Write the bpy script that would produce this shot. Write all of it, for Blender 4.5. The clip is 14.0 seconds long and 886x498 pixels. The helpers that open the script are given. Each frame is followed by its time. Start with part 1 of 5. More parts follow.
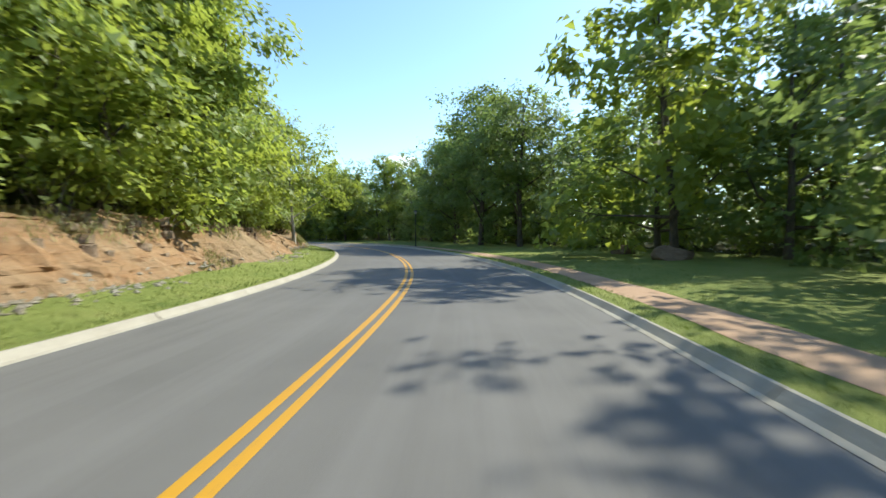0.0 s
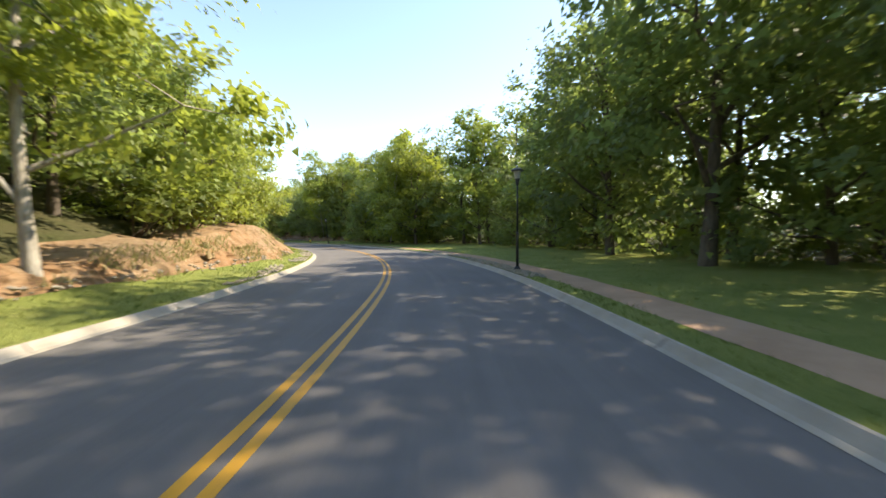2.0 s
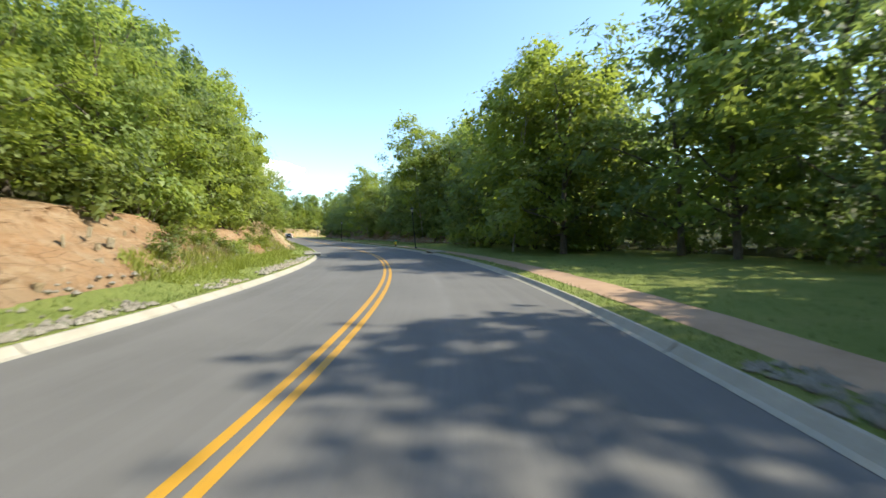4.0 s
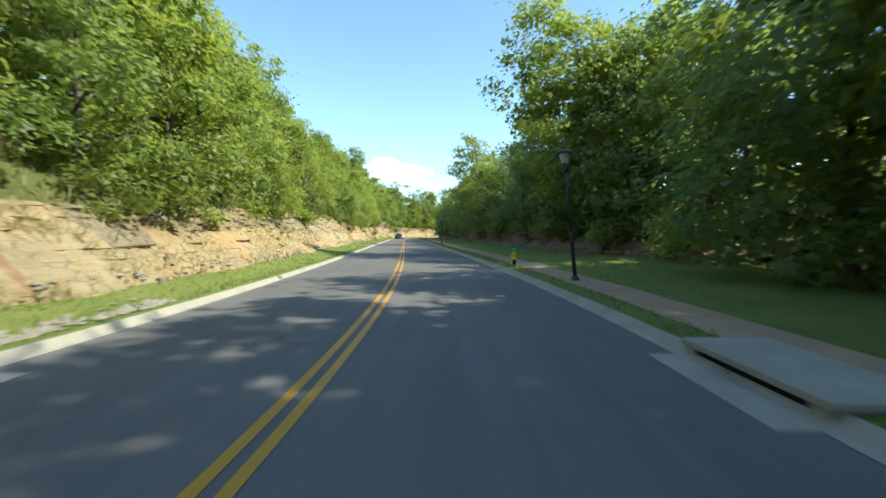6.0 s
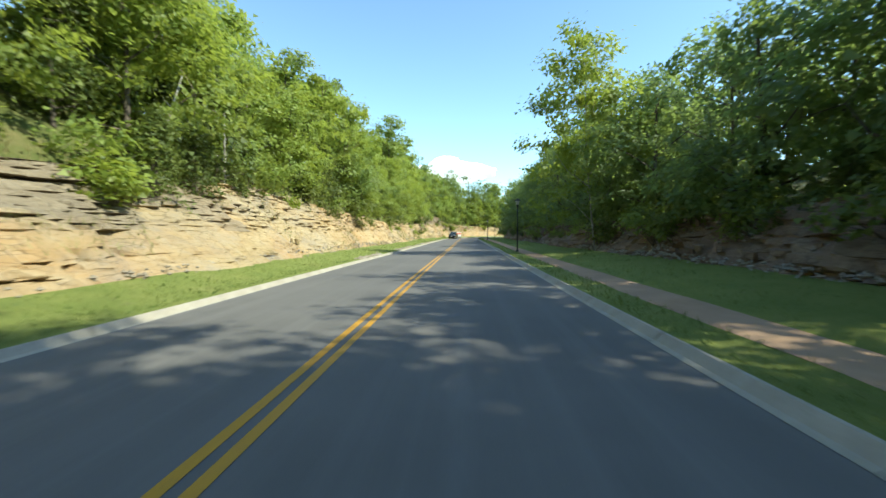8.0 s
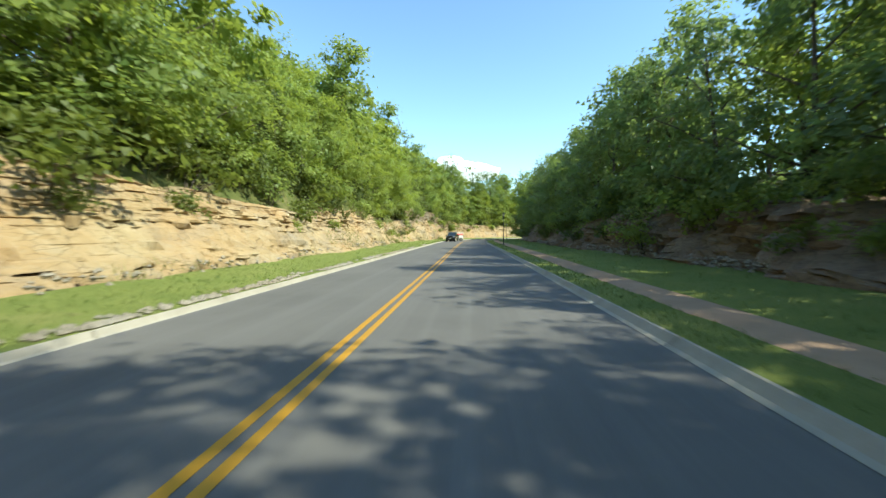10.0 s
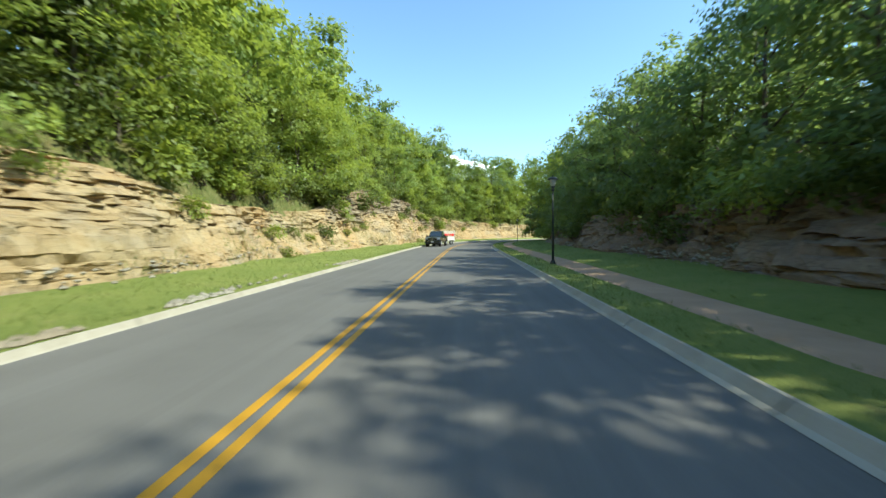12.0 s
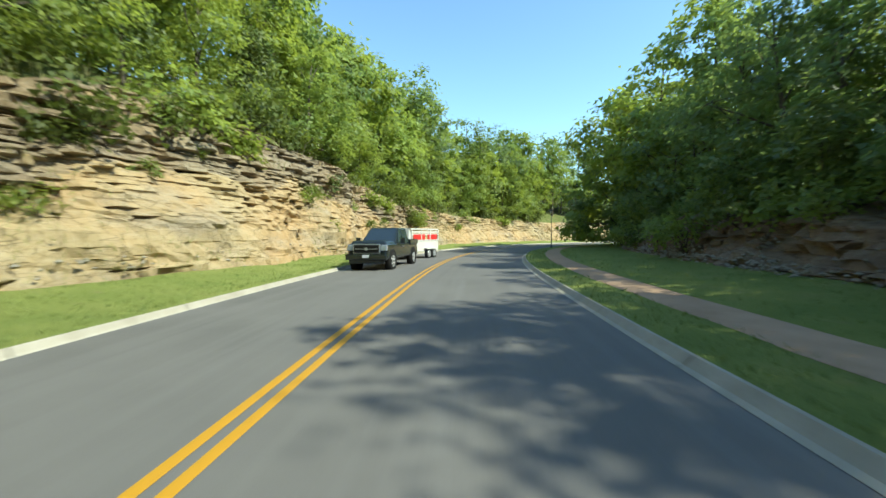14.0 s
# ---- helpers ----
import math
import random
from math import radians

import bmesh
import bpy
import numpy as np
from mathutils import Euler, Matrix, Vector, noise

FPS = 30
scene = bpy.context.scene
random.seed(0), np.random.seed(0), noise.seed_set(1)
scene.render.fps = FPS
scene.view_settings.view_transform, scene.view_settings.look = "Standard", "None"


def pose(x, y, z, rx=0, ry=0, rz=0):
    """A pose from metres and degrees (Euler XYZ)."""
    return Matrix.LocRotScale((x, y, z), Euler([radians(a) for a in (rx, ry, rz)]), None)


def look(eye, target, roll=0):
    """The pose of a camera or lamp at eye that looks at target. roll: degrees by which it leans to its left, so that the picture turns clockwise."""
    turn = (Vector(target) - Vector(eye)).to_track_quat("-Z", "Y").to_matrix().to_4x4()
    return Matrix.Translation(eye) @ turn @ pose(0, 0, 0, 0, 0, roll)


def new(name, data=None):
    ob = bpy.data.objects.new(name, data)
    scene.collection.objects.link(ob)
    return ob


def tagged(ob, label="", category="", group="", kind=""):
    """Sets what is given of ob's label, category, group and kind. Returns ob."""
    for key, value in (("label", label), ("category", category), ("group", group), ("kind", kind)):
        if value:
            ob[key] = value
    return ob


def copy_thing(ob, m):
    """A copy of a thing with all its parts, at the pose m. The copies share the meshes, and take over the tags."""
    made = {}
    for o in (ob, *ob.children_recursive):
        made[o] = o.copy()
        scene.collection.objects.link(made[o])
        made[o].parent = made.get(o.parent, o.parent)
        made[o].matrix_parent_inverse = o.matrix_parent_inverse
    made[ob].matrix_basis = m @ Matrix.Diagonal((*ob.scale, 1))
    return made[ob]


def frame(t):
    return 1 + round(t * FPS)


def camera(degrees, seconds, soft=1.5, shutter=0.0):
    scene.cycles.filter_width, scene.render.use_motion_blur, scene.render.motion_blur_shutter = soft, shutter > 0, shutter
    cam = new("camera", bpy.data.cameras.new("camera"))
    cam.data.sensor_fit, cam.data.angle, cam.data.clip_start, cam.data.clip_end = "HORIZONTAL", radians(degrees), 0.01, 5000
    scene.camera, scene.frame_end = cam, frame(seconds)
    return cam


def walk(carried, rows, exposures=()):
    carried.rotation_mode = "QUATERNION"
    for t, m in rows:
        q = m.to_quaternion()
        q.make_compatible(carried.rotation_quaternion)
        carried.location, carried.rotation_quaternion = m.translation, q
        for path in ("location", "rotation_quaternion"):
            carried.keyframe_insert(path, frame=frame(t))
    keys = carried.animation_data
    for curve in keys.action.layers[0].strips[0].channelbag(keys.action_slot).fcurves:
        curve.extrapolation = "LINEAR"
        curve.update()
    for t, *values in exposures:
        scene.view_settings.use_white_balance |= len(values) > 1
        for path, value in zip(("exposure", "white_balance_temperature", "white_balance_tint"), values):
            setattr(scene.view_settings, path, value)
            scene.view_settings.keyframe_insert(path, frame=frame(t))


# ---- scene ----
cam = camera(90.3, 14.0, soft=1.5, shutter=0.24)
PATH = [
    (0.0, pose(0.000, 0.000, 1.529, 88.034, 0.225, -47.496)),
    (0.5, pose(5.715, 4.907, 1.529, 88.060, 0.230, -44.482)),
    (1.0, pose(11.155, 10.107, 1.529, 87.944, 0.125, -41.303)),
    (1.5, pose(16.224, 15.566, 1.529, 88.012, 0.161, -37.677)),
    (2.0, pose(20.855, 21.301, 1.529, 88.075, 0.324, -33.594)),
    (2.5, pose(24.941, 27.173, 1.529, 88.122, 0.290, -29.416)),
    (3.0, pose(28.540, 33.230, 1.529, 88.117, 0.270, -25.239)),
    (3.5, pose(31.672, 39.493, 1.529, 88.216, 0.276, -21.083)),
    (4.0, pose(34.313, 46.034, 1.529, 88.032, 0.227, -16.213)),
    (4.5, pose(36.411, 52.843, 1.529, 88.032, 0.227, -11.383)),
    (5.0, pose(37.974, 59.870, 1.529, 88.032, 0.227, -7.037)),
    (5.5, pose(39.048, 67.055, 1.529, 88.032, 0.227, -3.304)),
    (6.0, pose(39.683, 74.339, 1.529, 88.087, 0.138, 0.002)),
    (6.5, pose(39.887, 81.667, 1.529, 88.068, 0.226, 3.385)),
    (7.0, pose(39.692, 89.005, 1.529, 87.992, 0.367, 6.252)),
    (7.5, pose(39.210, 96.477, 1.529, 87.903, 0.225, 7.717)),
    (8.0, pose(38.623, 103.917, 1.529, 87.951, 0.159, 8.018)),
    (8.5, pose(37.994, 111.486, 1.529, 88.032, 0.227, 8.207)),
    (9.0, pose(37.331, 119.189, 1.529, 88.032, 0.227, 8.344)),
    (9.5, pose(36.640, 127.035, 1.529, 88.032, 0.227, 8.450)),
    (10.0, pose(35.925, 135.030, 1.529, 88.032, 0.227, 8.502)),
    (10.5, pose(35.197, 143.180, 1.529, 87.798, 0.153, 8.436)),
    (11.0, pose(34.472, 151.494, 1.529, 87.811, 0.049, 8.144)),
    (11.5, pose(33.802, 159.887, 1.529, 87.992, 0.207, 7.908)),
    (12.0, pose(33.149, 168.284, 1.529, 88.026, 0.522, 8.000)),
    (12.5, pose(32.433, 176.802, 1.529, 88.060, 0.406, 8.268)),
    (13.0, pose(31.726, 185.086, 1.529, 88.002, 0.283, 8.417)),
    (13.5, pose(31.024, 193.221, 1.529, 88.008, 0.123, 8.184)),
    (14.0, pose(30.380, 201.268, 1.529, 88.125, 0.185, 7.690)),
]
walk(cam, PATH, [(0.0, 1.2, 6200, 2), (0.8, 1.42, 7000, 10), (1.6, 1.5, 7250, 12), (2.4, 1.78, 7400, 13), (3.5, 1.42, 6600, 7), (6.0, 1.28, 6250, -3), (8.0, 1.27, 6200, -5), (10.5, 1.22, 6150, -6), (12.0, 1.21, 6100, -7), (14.0, 1.23, 6100, -9)])

# ---------------------------------------------------------------- sky and sun
SUN_BEARING, SUN_HEIGHT = 104.0, 44.0          # degrees clockwise from +y, degrees up
world = bpy.data.worlds.new("sky")
scene.world = world
world.use_nodes = True
wn = world.node_tree.nodes
sky = wn.new("ShaderNodeTexSky")
sky.sky_type = "NISHITA"
sky.sun_disc = False
sky.sun_elevation = radians(SUN_HEIGHT)
sky.sun_rotation = radians(SUN_BEARING)
sky.air_density, sky.dust_density, sky.ozone_density = 0.95, 0.4, 2.4
world.node_tree.links.new(sky.outputs[0], wn["Background"].inputs[0])
wn["Background"].inputs[1].default_value = 0.14
sun = new("sun", bpy.data.lights.new("sun", "SUN"))
sun.data.energy, sun.data.angle, sun.data.color = 3.5, radians(0.8), (1.0, 0.92, 0.78)
sb, sh = radians(SUN_BEARING), radians(SUN_HEIGHT)
to_sun = Vector((math.sin(sb) * math.cos(sh), math.cos(sb) * math.cos(sh), math.sin(sh)))
sun.matrix_world = look(to_sun * 300, (0, 0, 0))


# ---------------------------------------------------------------- materials
class Mat:
    """A node material with short helpers."""

    def __init__(self, name, rough=0.8, spec=0.3, metal=0.0):
        self.m = bpy.data.materials.new(name)
        self.m.use_nodes = True
        self.t = self.m.node_tree
        self.p = self.t.nodes["Principled BSDF"]
        self.p.inputs["Roughness"].default_value = rough
        self.p.inputs["Specular IOR Level"].default_value = spec
        self.p.inputs["Metallic"].default_value = metal
        self.co = None

    def node(self, kind, **kw):
        n = self.t.nodes.new(kind)
        for k, v in kw.items():
            n.inputs[k.replace("_", " ")].default_value = v
        return n

    def link(self, a, b):
        self.t.links.new(a, b)

    def coord(self, which="Object"):
        n = self.t.nodes.new("ShaderNodeTexCoord")
        return n.outputs[which]

    def world_pos(self):
        return self.t.nodes.new("ShaderNodeNewGeometry").outputs["Position"]

    def noise(self, scale, detail=4.0, rough=0.6, vec=None, stretch=None):
        n = self.node("ShaderNodeTexNoise", Scale=scale, Detail=detail, Roughness=rough)
        v = vec if vec is not None else self.world_pos()
        if stretch:
            mp = self.t.nodes.new("ShaderNodeMapping")
            mp.inputs["Scale"].default_value = stretch
            self.link(v, mp.inputs["Vector"])
            v = mp.outputs[0]
        self.link(v, n.inputs["Vector"])
        return n.outputs["Fac"]

    def ramp(self, fac, stops):
        r = self.t.nodes.new("ShaderNodeValToRGB")
        el = r.color_ramp.elements
        while len(el) < len(stops):
            el.new(0.5)
        for e, (pos, col) in zip(el, stops):
            e.position, e.color = pos, (*col, 1.0)
        self.link(fac, r.inputs[0])
        return r.outputs[0]

    def mix(self, fac, a, b, blend="MIX"):
        n = self.t.nodes.new("ShaderNodeMix")
        n.data_type, n.blend_type = "RGBA", blend
        for sock, v in ((n.inputs[0], fac), (n.inputs[6], a), (n.inputs[7], b)):
            if isinstance(v, (int, float)):
                sock.default_value = v
            elif isinstance(v, tuple):
                sock.default_value = (*v, 1.0)
            else:
                self.link(v, sock)
        return n.outputs[2]

    def bump(self, fac, strength=0.4, dist=0.02):
        b = self.node("ShaderNodeBump", Strength=strength, Distance=dist)
        self.link(fac, b.inputs["Height"])
        self.link(b.outputs[0], self.p.inputs["Normal"])

    def base(self, col):
        if isinstance(col, tuple):
            self.p.inputs["Base Color"].default_value = (*col, 1.0)
        else:
            self.link(col, self.p.inputs["Base Color"])
        return self

    def island(self):
        return self.t.nodes.new("ShaderNodeNewGeometry").outputs["Random Per Island"]

    def obrand(self):
        return self.t.nodes.new("ShaderNodeObjectInfo").outputs["Random"]


def leaf_mat(name, dark, light, through_col, share=0.45):
    k = Mat(name, rough=0.5, spec=0.35)
    per_leaf = k.ramp(k.island(), [(0.0, dark), (0.55, tuple((a + b) / 2 for a, b in zip(dark, light))), (1.0, light)])
    hsv = k.node("ShaderNodeHueSaturation")
    k.link(per_leaf, hsv.inputs["Color"])
    vary = k.node("ShaderNodeMapRange")
    vary.inputs["To Min"].default_value, vary.inputs["To Max"].default_value = 0.78, 1.36
    k.link(k.obrand(), vary.inputs["Value"])
    k.link(vary.outputs[0], hsv.inputs["Value"])
    hue = k.node("ShaderNodeMapRange")
    hue.inputs["To Min"].default_value, hue.inputs["To Max"].default_value = 0.485, 0.515
    k.link(k.noise(0.35, 2.0), hue.inputs["Value"])
    k.link(hue.outputs[0], hsv.inputs["Hue"])
    k.base(hsv.outputs[0])
    tr = k.node("ShaderNodeBsdfTranslucent")
    tr.inputs["Color"].default_value = (*through_col, 1.0)
    mx = k.node("ShaderNodeMixShader", Fac=share)
    k.link(k.p.outputs[0], mx.inputs[1])
    k.link(tr.outputs[0], mx.inputs[2])
    k.link(mx.outputs[0], k.t.nodes["Material Output"].inputs["Surface"])
    return k.m


M_LEAF = leaf_mat("broad_leaves", (0.105, 0.156, 0.037), (0.225, 0.28, 0.074), (0.4, 0.47, 0.085), 0.48)
# dark oak green; on the right-hand trees it also puts shade into colour
M_LEAF_B = leaf_mat("oak_and_shaded_leaves", (0.075, 0.115, 0.042), (0.155, 0.2, 0.078), (0.3, 0.38, 0.095), 0.54)
M_LEAF_Y = leaf_mat("sunny_leaves", (0.12, 0.165, 0.032), (0.235, 0.278, 0.062), (0.41, 0.47, 0.07), 0.48)
M_CEDAR = leaf_mat("cedar_sprays", (0.06, 0.085, 0.02), (0.13, 0.155, 0.036), (0.18, 0.22, 0.035), 0.35)
M_SHRUB = leaf_mat("shrub_leaves", (0.08, 0.112, 0.024), (0.17, 0.195, 0.046), (0.27, 0.32, 0.05))
M_WEED = leaf_mat("dry_weeds", (0.16, 0.17, 0.05), (0.36, 0.32, 0.15), (0.3, 0.3, 0.1), 0.35)
M_TALLGRASS = leaf_mat("tall_grass", (0.15, 0.18, 0.028), (0.27, 0.29, 0.06), (0.34, 0.38, 0.05), 0.4)
M_GRASSBLADE = leaf_mat("grass_blades", (0.05, 0.09, 0.014), (0.12, 0.16, 0.03), (0.16, 0.22, 0.03), 0.35)


def bark_mat(name, a, b):
    k = Mat(name, rough=0.9, spec=0.2)
    n = k.noise(9, 6, 0.65, vec=k.coord(), stretch=(1, 1, 0.22))
    k.base(k.ramp(n, [(0.3, a), (0.7, b)]))
    k.bump(n, 0.7, 0.03)
    return k.m


M_BARK = bark_mat("grey_brown_bark", (0.05, 0.04, 0.03), (0.17, 0.14, 0.11))
M_BARK_PALE = bark_mat("pale_sycamore_bark", (0.16, 0.14, 0.11), (0.46, 0.43, 0.36))

k = Mat("asphalt", rough=0.85, spec=0.3)
uv = k.coord("UV")
grain = k.noise(60, 5, 0.7)
wide = k.noise(0.35, 4, 0.6)
streak = k.noise(1.0, 4, 0.6, vec=uv, stretch=(2.6, 0.05, 1))
c1 = k.ramp(wide, [(0.3, (0.104, 0.097, 0.088)), (0.7, (0.142, 0.132, 0.12))])
c2 = k.mix(k.ramp(streak, [(0.45, (0, 0, 0)), (0.75, (0.6, 0.6, 0.6))]), c1, (0.168, 0.158, 0.147))
c3 = k.mix(k.ramp(grain, [(0.35, (0, 0, 0)), (0.75, (0.45, 0.45, 0.45))]), c2, (0.165, 0.158, 0.15))
# painted windshield reflection: pale, broken, along the middle of the right lane
sep = k.node("ShaderNodeSeparateXYZ")
k.link(uv, sep.inputs[0])
off = k.node("ShaderNodeMath")
off.operation = "SUBTRACT"
off.inputs[1].default_value = 1.42
k.link(sep.outputs[0], off.inputs[0])
away = k.node("ShaderNodeMath")
away.operation = "ABSOLUTE"
k.link(off.outputs[0], away.inputs[0])
reflection_band = k.ramp(away.outputs[0], [(0.02, (0.16, 0.16, 0.16)), (0.13, (0, 0, 0))])
patchy = k.ramp(k.noise(0.6, 5, 0.7, vec=uv, stretch=(1.5, 0.35, 1)), [(0.42, (0, 0, 0)), (0.6, (1, 1, 1))])
k.base(k.mix(k.mix(1.0, reflection_band, patchy, "MULTIPLY"), c3, (0.26, 0.26, 0.255)))
k.bump(grain, 0.5, 0.006)
M_ASPHALT = k.m

k = Mat("yellow_paint", rough=0.6, spec=0.4)
wear = k.noise(14, 6, 0.75)
k.base(k.mix(k.ramp(wear, [(0.58, (0, 0, 0)), (0.72, (0.8, 0.8, 0.8))]), (0.46, 0.235, 0.014), (0.15, 0.11, 0.055)))
k.bump(wear, 0.2, 0.003)
M_YELLOW = k.m

k = Mat("kerb_concrete", rough=0.85, spec=0.25)
a = k.noise(1.2, 5, 0.7)
b = k.noise(28, 4, 0.7)
k.base(k.mix(k.ramp(b, [(0.4, (0, 0, 0)), (0.8, (0.5, 0.5, 0.5))]), k.ramp(a, [(0.3, (0.29, 0.26, 0.205)), (0.7, (0.41, 0.375, 0.305))]), (0.25, 0.215, 0.16)))
k.bump(b, 0.4, 0.01)
M_CONC = k.m

k = Mat("brown_path", rough=0.9, spec=0.2)
a = k.noise(1.0, 5, 0.7)
b = k.noise(40, 4, 0.7)
k.base(k.mix(k.ramp(b, [(0.4, (0, 0, 0)), (0.8, (0.5, 0.5, 0.5))]), k.ramp(a, [(0.3, (0.3, 0.185, 0.11)), (0.7, (0.42, 0.275, 0.175))]), (0.42, 0.31, 0.21)))
k.bump(b, 0.4, 0.008)
M_PATH = k.m

k = Mat("mown_grass", rough=0.95, spec=0.15)
a = k.noise(0.6, 5, 0.65)
b = k.noise(22, 5, 0.75)
c1 = k.ramp(a, [(0.25, (0.175, 0.215, 0.05)), (0.55, (0.25, 0.272, 0.07)), (0.8, (0.31, 0.29, 0.1))])
c2 = k.mix(k.ramp(b, [(0.35, (0.55, 0.55, 0.55)), (0.65, (0, 0, 0))]), c1, (0.095, 0.135, 0.036))
dry = k.noise(1.7, 6, 0.75)
k.base(k.mix(k.ramp(dry, [(0.6, (0, 0, 0)), (0.75, (0.7, 0.7, 0.7))]), c2, (0.24, 0.19, 0.1)))
k.bump(b, 1.0, 0.05)
M_GRASS = k.m

k = Mat("weedy_bank", rough=0.95, spec=0.15)
a = k.noise(0.9, 5, 0.7)
b = k.noise(16, 5, 0.75)
c1 = k.ramp(a, [(0.3, (0.09, 0.115, 0.03)), (0.5, (0.13, 0.145, 0.045)), (0.66, (0.2, 0.175, 0.075)), (0.85, (0.32, 0.245, 0.13))])
k.base(k.mix(k.ramp(b, [(0.35, (0.6, 0.6, 0.6)), (0.6, (0, 0, 0))]), c1, (0.07, 0.075, 0.025)))
k.bump(b, 1.0, 0.06)
M_BANK = k.m

k = Mat("forest_floor", rough=0.95, spec=0.1)
a = k.noise(0.5, 5, 0.65)
b = k.noise(12, 6, 0.75)
c1 = k.ramp(a, [(0.3, (0.06, 0.075, 0.024)), (0.6, (0.1, 0.095, 0.045)), (0.8, (0.17, 0.13, 0.075))])
k.base(k.mix(k.ramp(b, [(0.4, (0.6, 0.6, 0.6)), (0.65, (0, 0, 0))]), c1, (0.03, 0.03, 0.015)))
k.bump(b, 1.0, 0.06)
M_FLOOR = k.m


def rock_mat(name, tones, stain, crack=0.6, weather=(0.26, 0.24, 0.205), old_share=0.5):
    k = Mat(name, rough=0.9, spec=0.2)
    pos = k.world_pos()
    big = k.noise(0.16, 4, 0.6, pos)
    strata = k.noise(1.0, 6, 0.7, pos, stretch=(0.3, 0.3, 1.9))
    fine = k.noise(6, 6, 0.75, pos, stretch=(1, 1, 2.0))
    blot = k.noise(2.2, 5, 0.7, pos, stretch=(0.7, 0.7, 1.4))
    c1 = k.ramp(strata, [(0.28, tones[0]), (0.5, tones[1]), (0.72, tones[2])])
    c2 = k.mix(k.ramp(big, [(0.42, (0, 0, 0)), (0.62, (0.7, 0.7, 0.7))]), c1, stain)
    c2 = k.mix(k.ramp(blot, [(0.5, (0, 0, 0)), (0.7, (0.6, 0.6, 0.6))]), c2, tuple(0.5 * (a + b) for a, b in zip(tones[2], (0.46, 0.39, 0.27))))
    old = k.noise(0.45, 5, 0.7, pos, stretch=(0.5, 0.5, 1.3))
    c2 = k.mix(k.ramp(old, [(0.48, (0, 0, 0)), (0.66, (old_share, old_share, old_share))]), c2, weather)
    c3 = k.mix(k.ramp(fine, [(0.3, (crack, crack, crack)), (0.46, (0, 0, 0))]), c2, tuple(0.4 * v for v in tones[0]))
    warp = k.mix(0.12, pos, k.t.nodes.new("ShaderNodeTexNoise").outputs["Color"], "ADD")
    cells = k.node("ShaderNodeTexVoronoi", Scale=1.9)
    cells.feature = "DISTANCE_TO_EDGE"
    mp = k.t.nodes.new("ShaderNodeMapping")
    mp.inputs["Scale"].default_value = (0.75, 0.75, 2.6)
    k.link(warp, mp.inputs["Vector"])
    k.link(mp.outputs[0], cells.inputs["Vector"])
    joint = k.ramp(cells.outputs["Distance"], [(0.0, (0.65, 0.65, 0.65)), (0.045, (0, 0, 0))])
    some = k.ramp(k.noise(0.8, 4, 0.6, pos), [(0.42, (0, 0, 0)), (0.58, (1, 1, 1))])
    c3 = k.mix(k.mix(1.0, joint, some, "MULTIPLY"), c3, tuple(0.35 * v for v in tones[0]))
    rnd = k.ramp(k.obrand(), [(0.0, (0.78, 0.78, 0.78)), (1.0, (1.0, 1.0, 1.0))])
    k.base(k.mix(1.0, c3, rnd, "MULTIPLY"))
    k.bump(k.noise(5, 9, 0.8, pos, stretch=(1, 1, 2.4)), 0.85, 0.065)
    return k.m


M_ROCK = rock_mat("tan_layered_rock", ((0.29, 0.215, 0.115), (0.4, 0.305, 0.165), (0.46, 0.365, 0.215)), (0.42, 0.265, 0.12))
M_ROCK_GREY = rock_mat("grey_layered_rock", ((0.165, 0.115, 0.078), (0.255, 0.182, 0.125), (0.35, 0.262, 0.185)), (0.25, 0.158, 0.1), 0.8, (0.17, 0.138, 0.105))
M_LEDGE = rock_mat("weathered_ledges", ((0.17, 0.135, 0.09), (0.26, 0.21, 0.14), (0.34, 0.28, 0.19)), (0.32, 0.22, 0.115), 0.7, (0.23, 0.195, 0.145))
M_RUBBLE = rock_mat("pale_rubble", ((0.3, 0.27, 0.22), (0.42, 0.38, 0.31), (0.5, 0.46, 0.39)), (0.38, 0.3, 0.2), 0.4)
M_SOIL = rock_mat("orange_clay_soil", ((0.23, 0.125, 0.06), (0.32, 0.185, 0.092), (0.37, 0.245, 0.14)), (0.25, 0.19, 0.115), 0.6, (0.26, 0.19, 0.115))


def plain(name, col, rough=0.5, metal=0.0, spec=0.5, dirt=0.25, scale=6.0):
    k = Mat(name, rough=rough, spec=spec, metal=metal)
    n = k.noise(scale, 5, 0.7, vec=k.coord())
    k.base(k.mix(k.ramp(n, [(0.4, (0, 0, 0)), (0.8, (dirt, dirt, dirt))]), col, tuple(0.45 * c + 0.03 for c in col)))
    return k.m


# ---------------------------------------------------------------- mesh helpers
def mesh_np(name, verts, quads=None, tris=None, mats=(), smooth=False, uvs=None):
    me = bpy.data.meshes.new(name)
    faces = []
    if quads is not None:
        faces += np.asarray(quads).tolist()
    if tris is not None:
        faces += np.asarray(tris).tolist()
    me.from_pydata(np.asarray(verts, float).tolist(), [], faces)
    for m in mats:
        me.materials.append(m)
    if uvs is not None:
        lay = me.uv_layers.new(name="UVMap")
        idx = np.zeros(len(me.loops), np.int32)
        me.loops.foreach_get("vertex_index", idx)
        lay.data.foreach_set("uv", np.asarray(uvs, np.float32)[idx].ravel())
    if smooth:
        me.polygons.foreach_set("use_smooth", np.ones(len(me.polygons), bool))
    me.update()
    return me


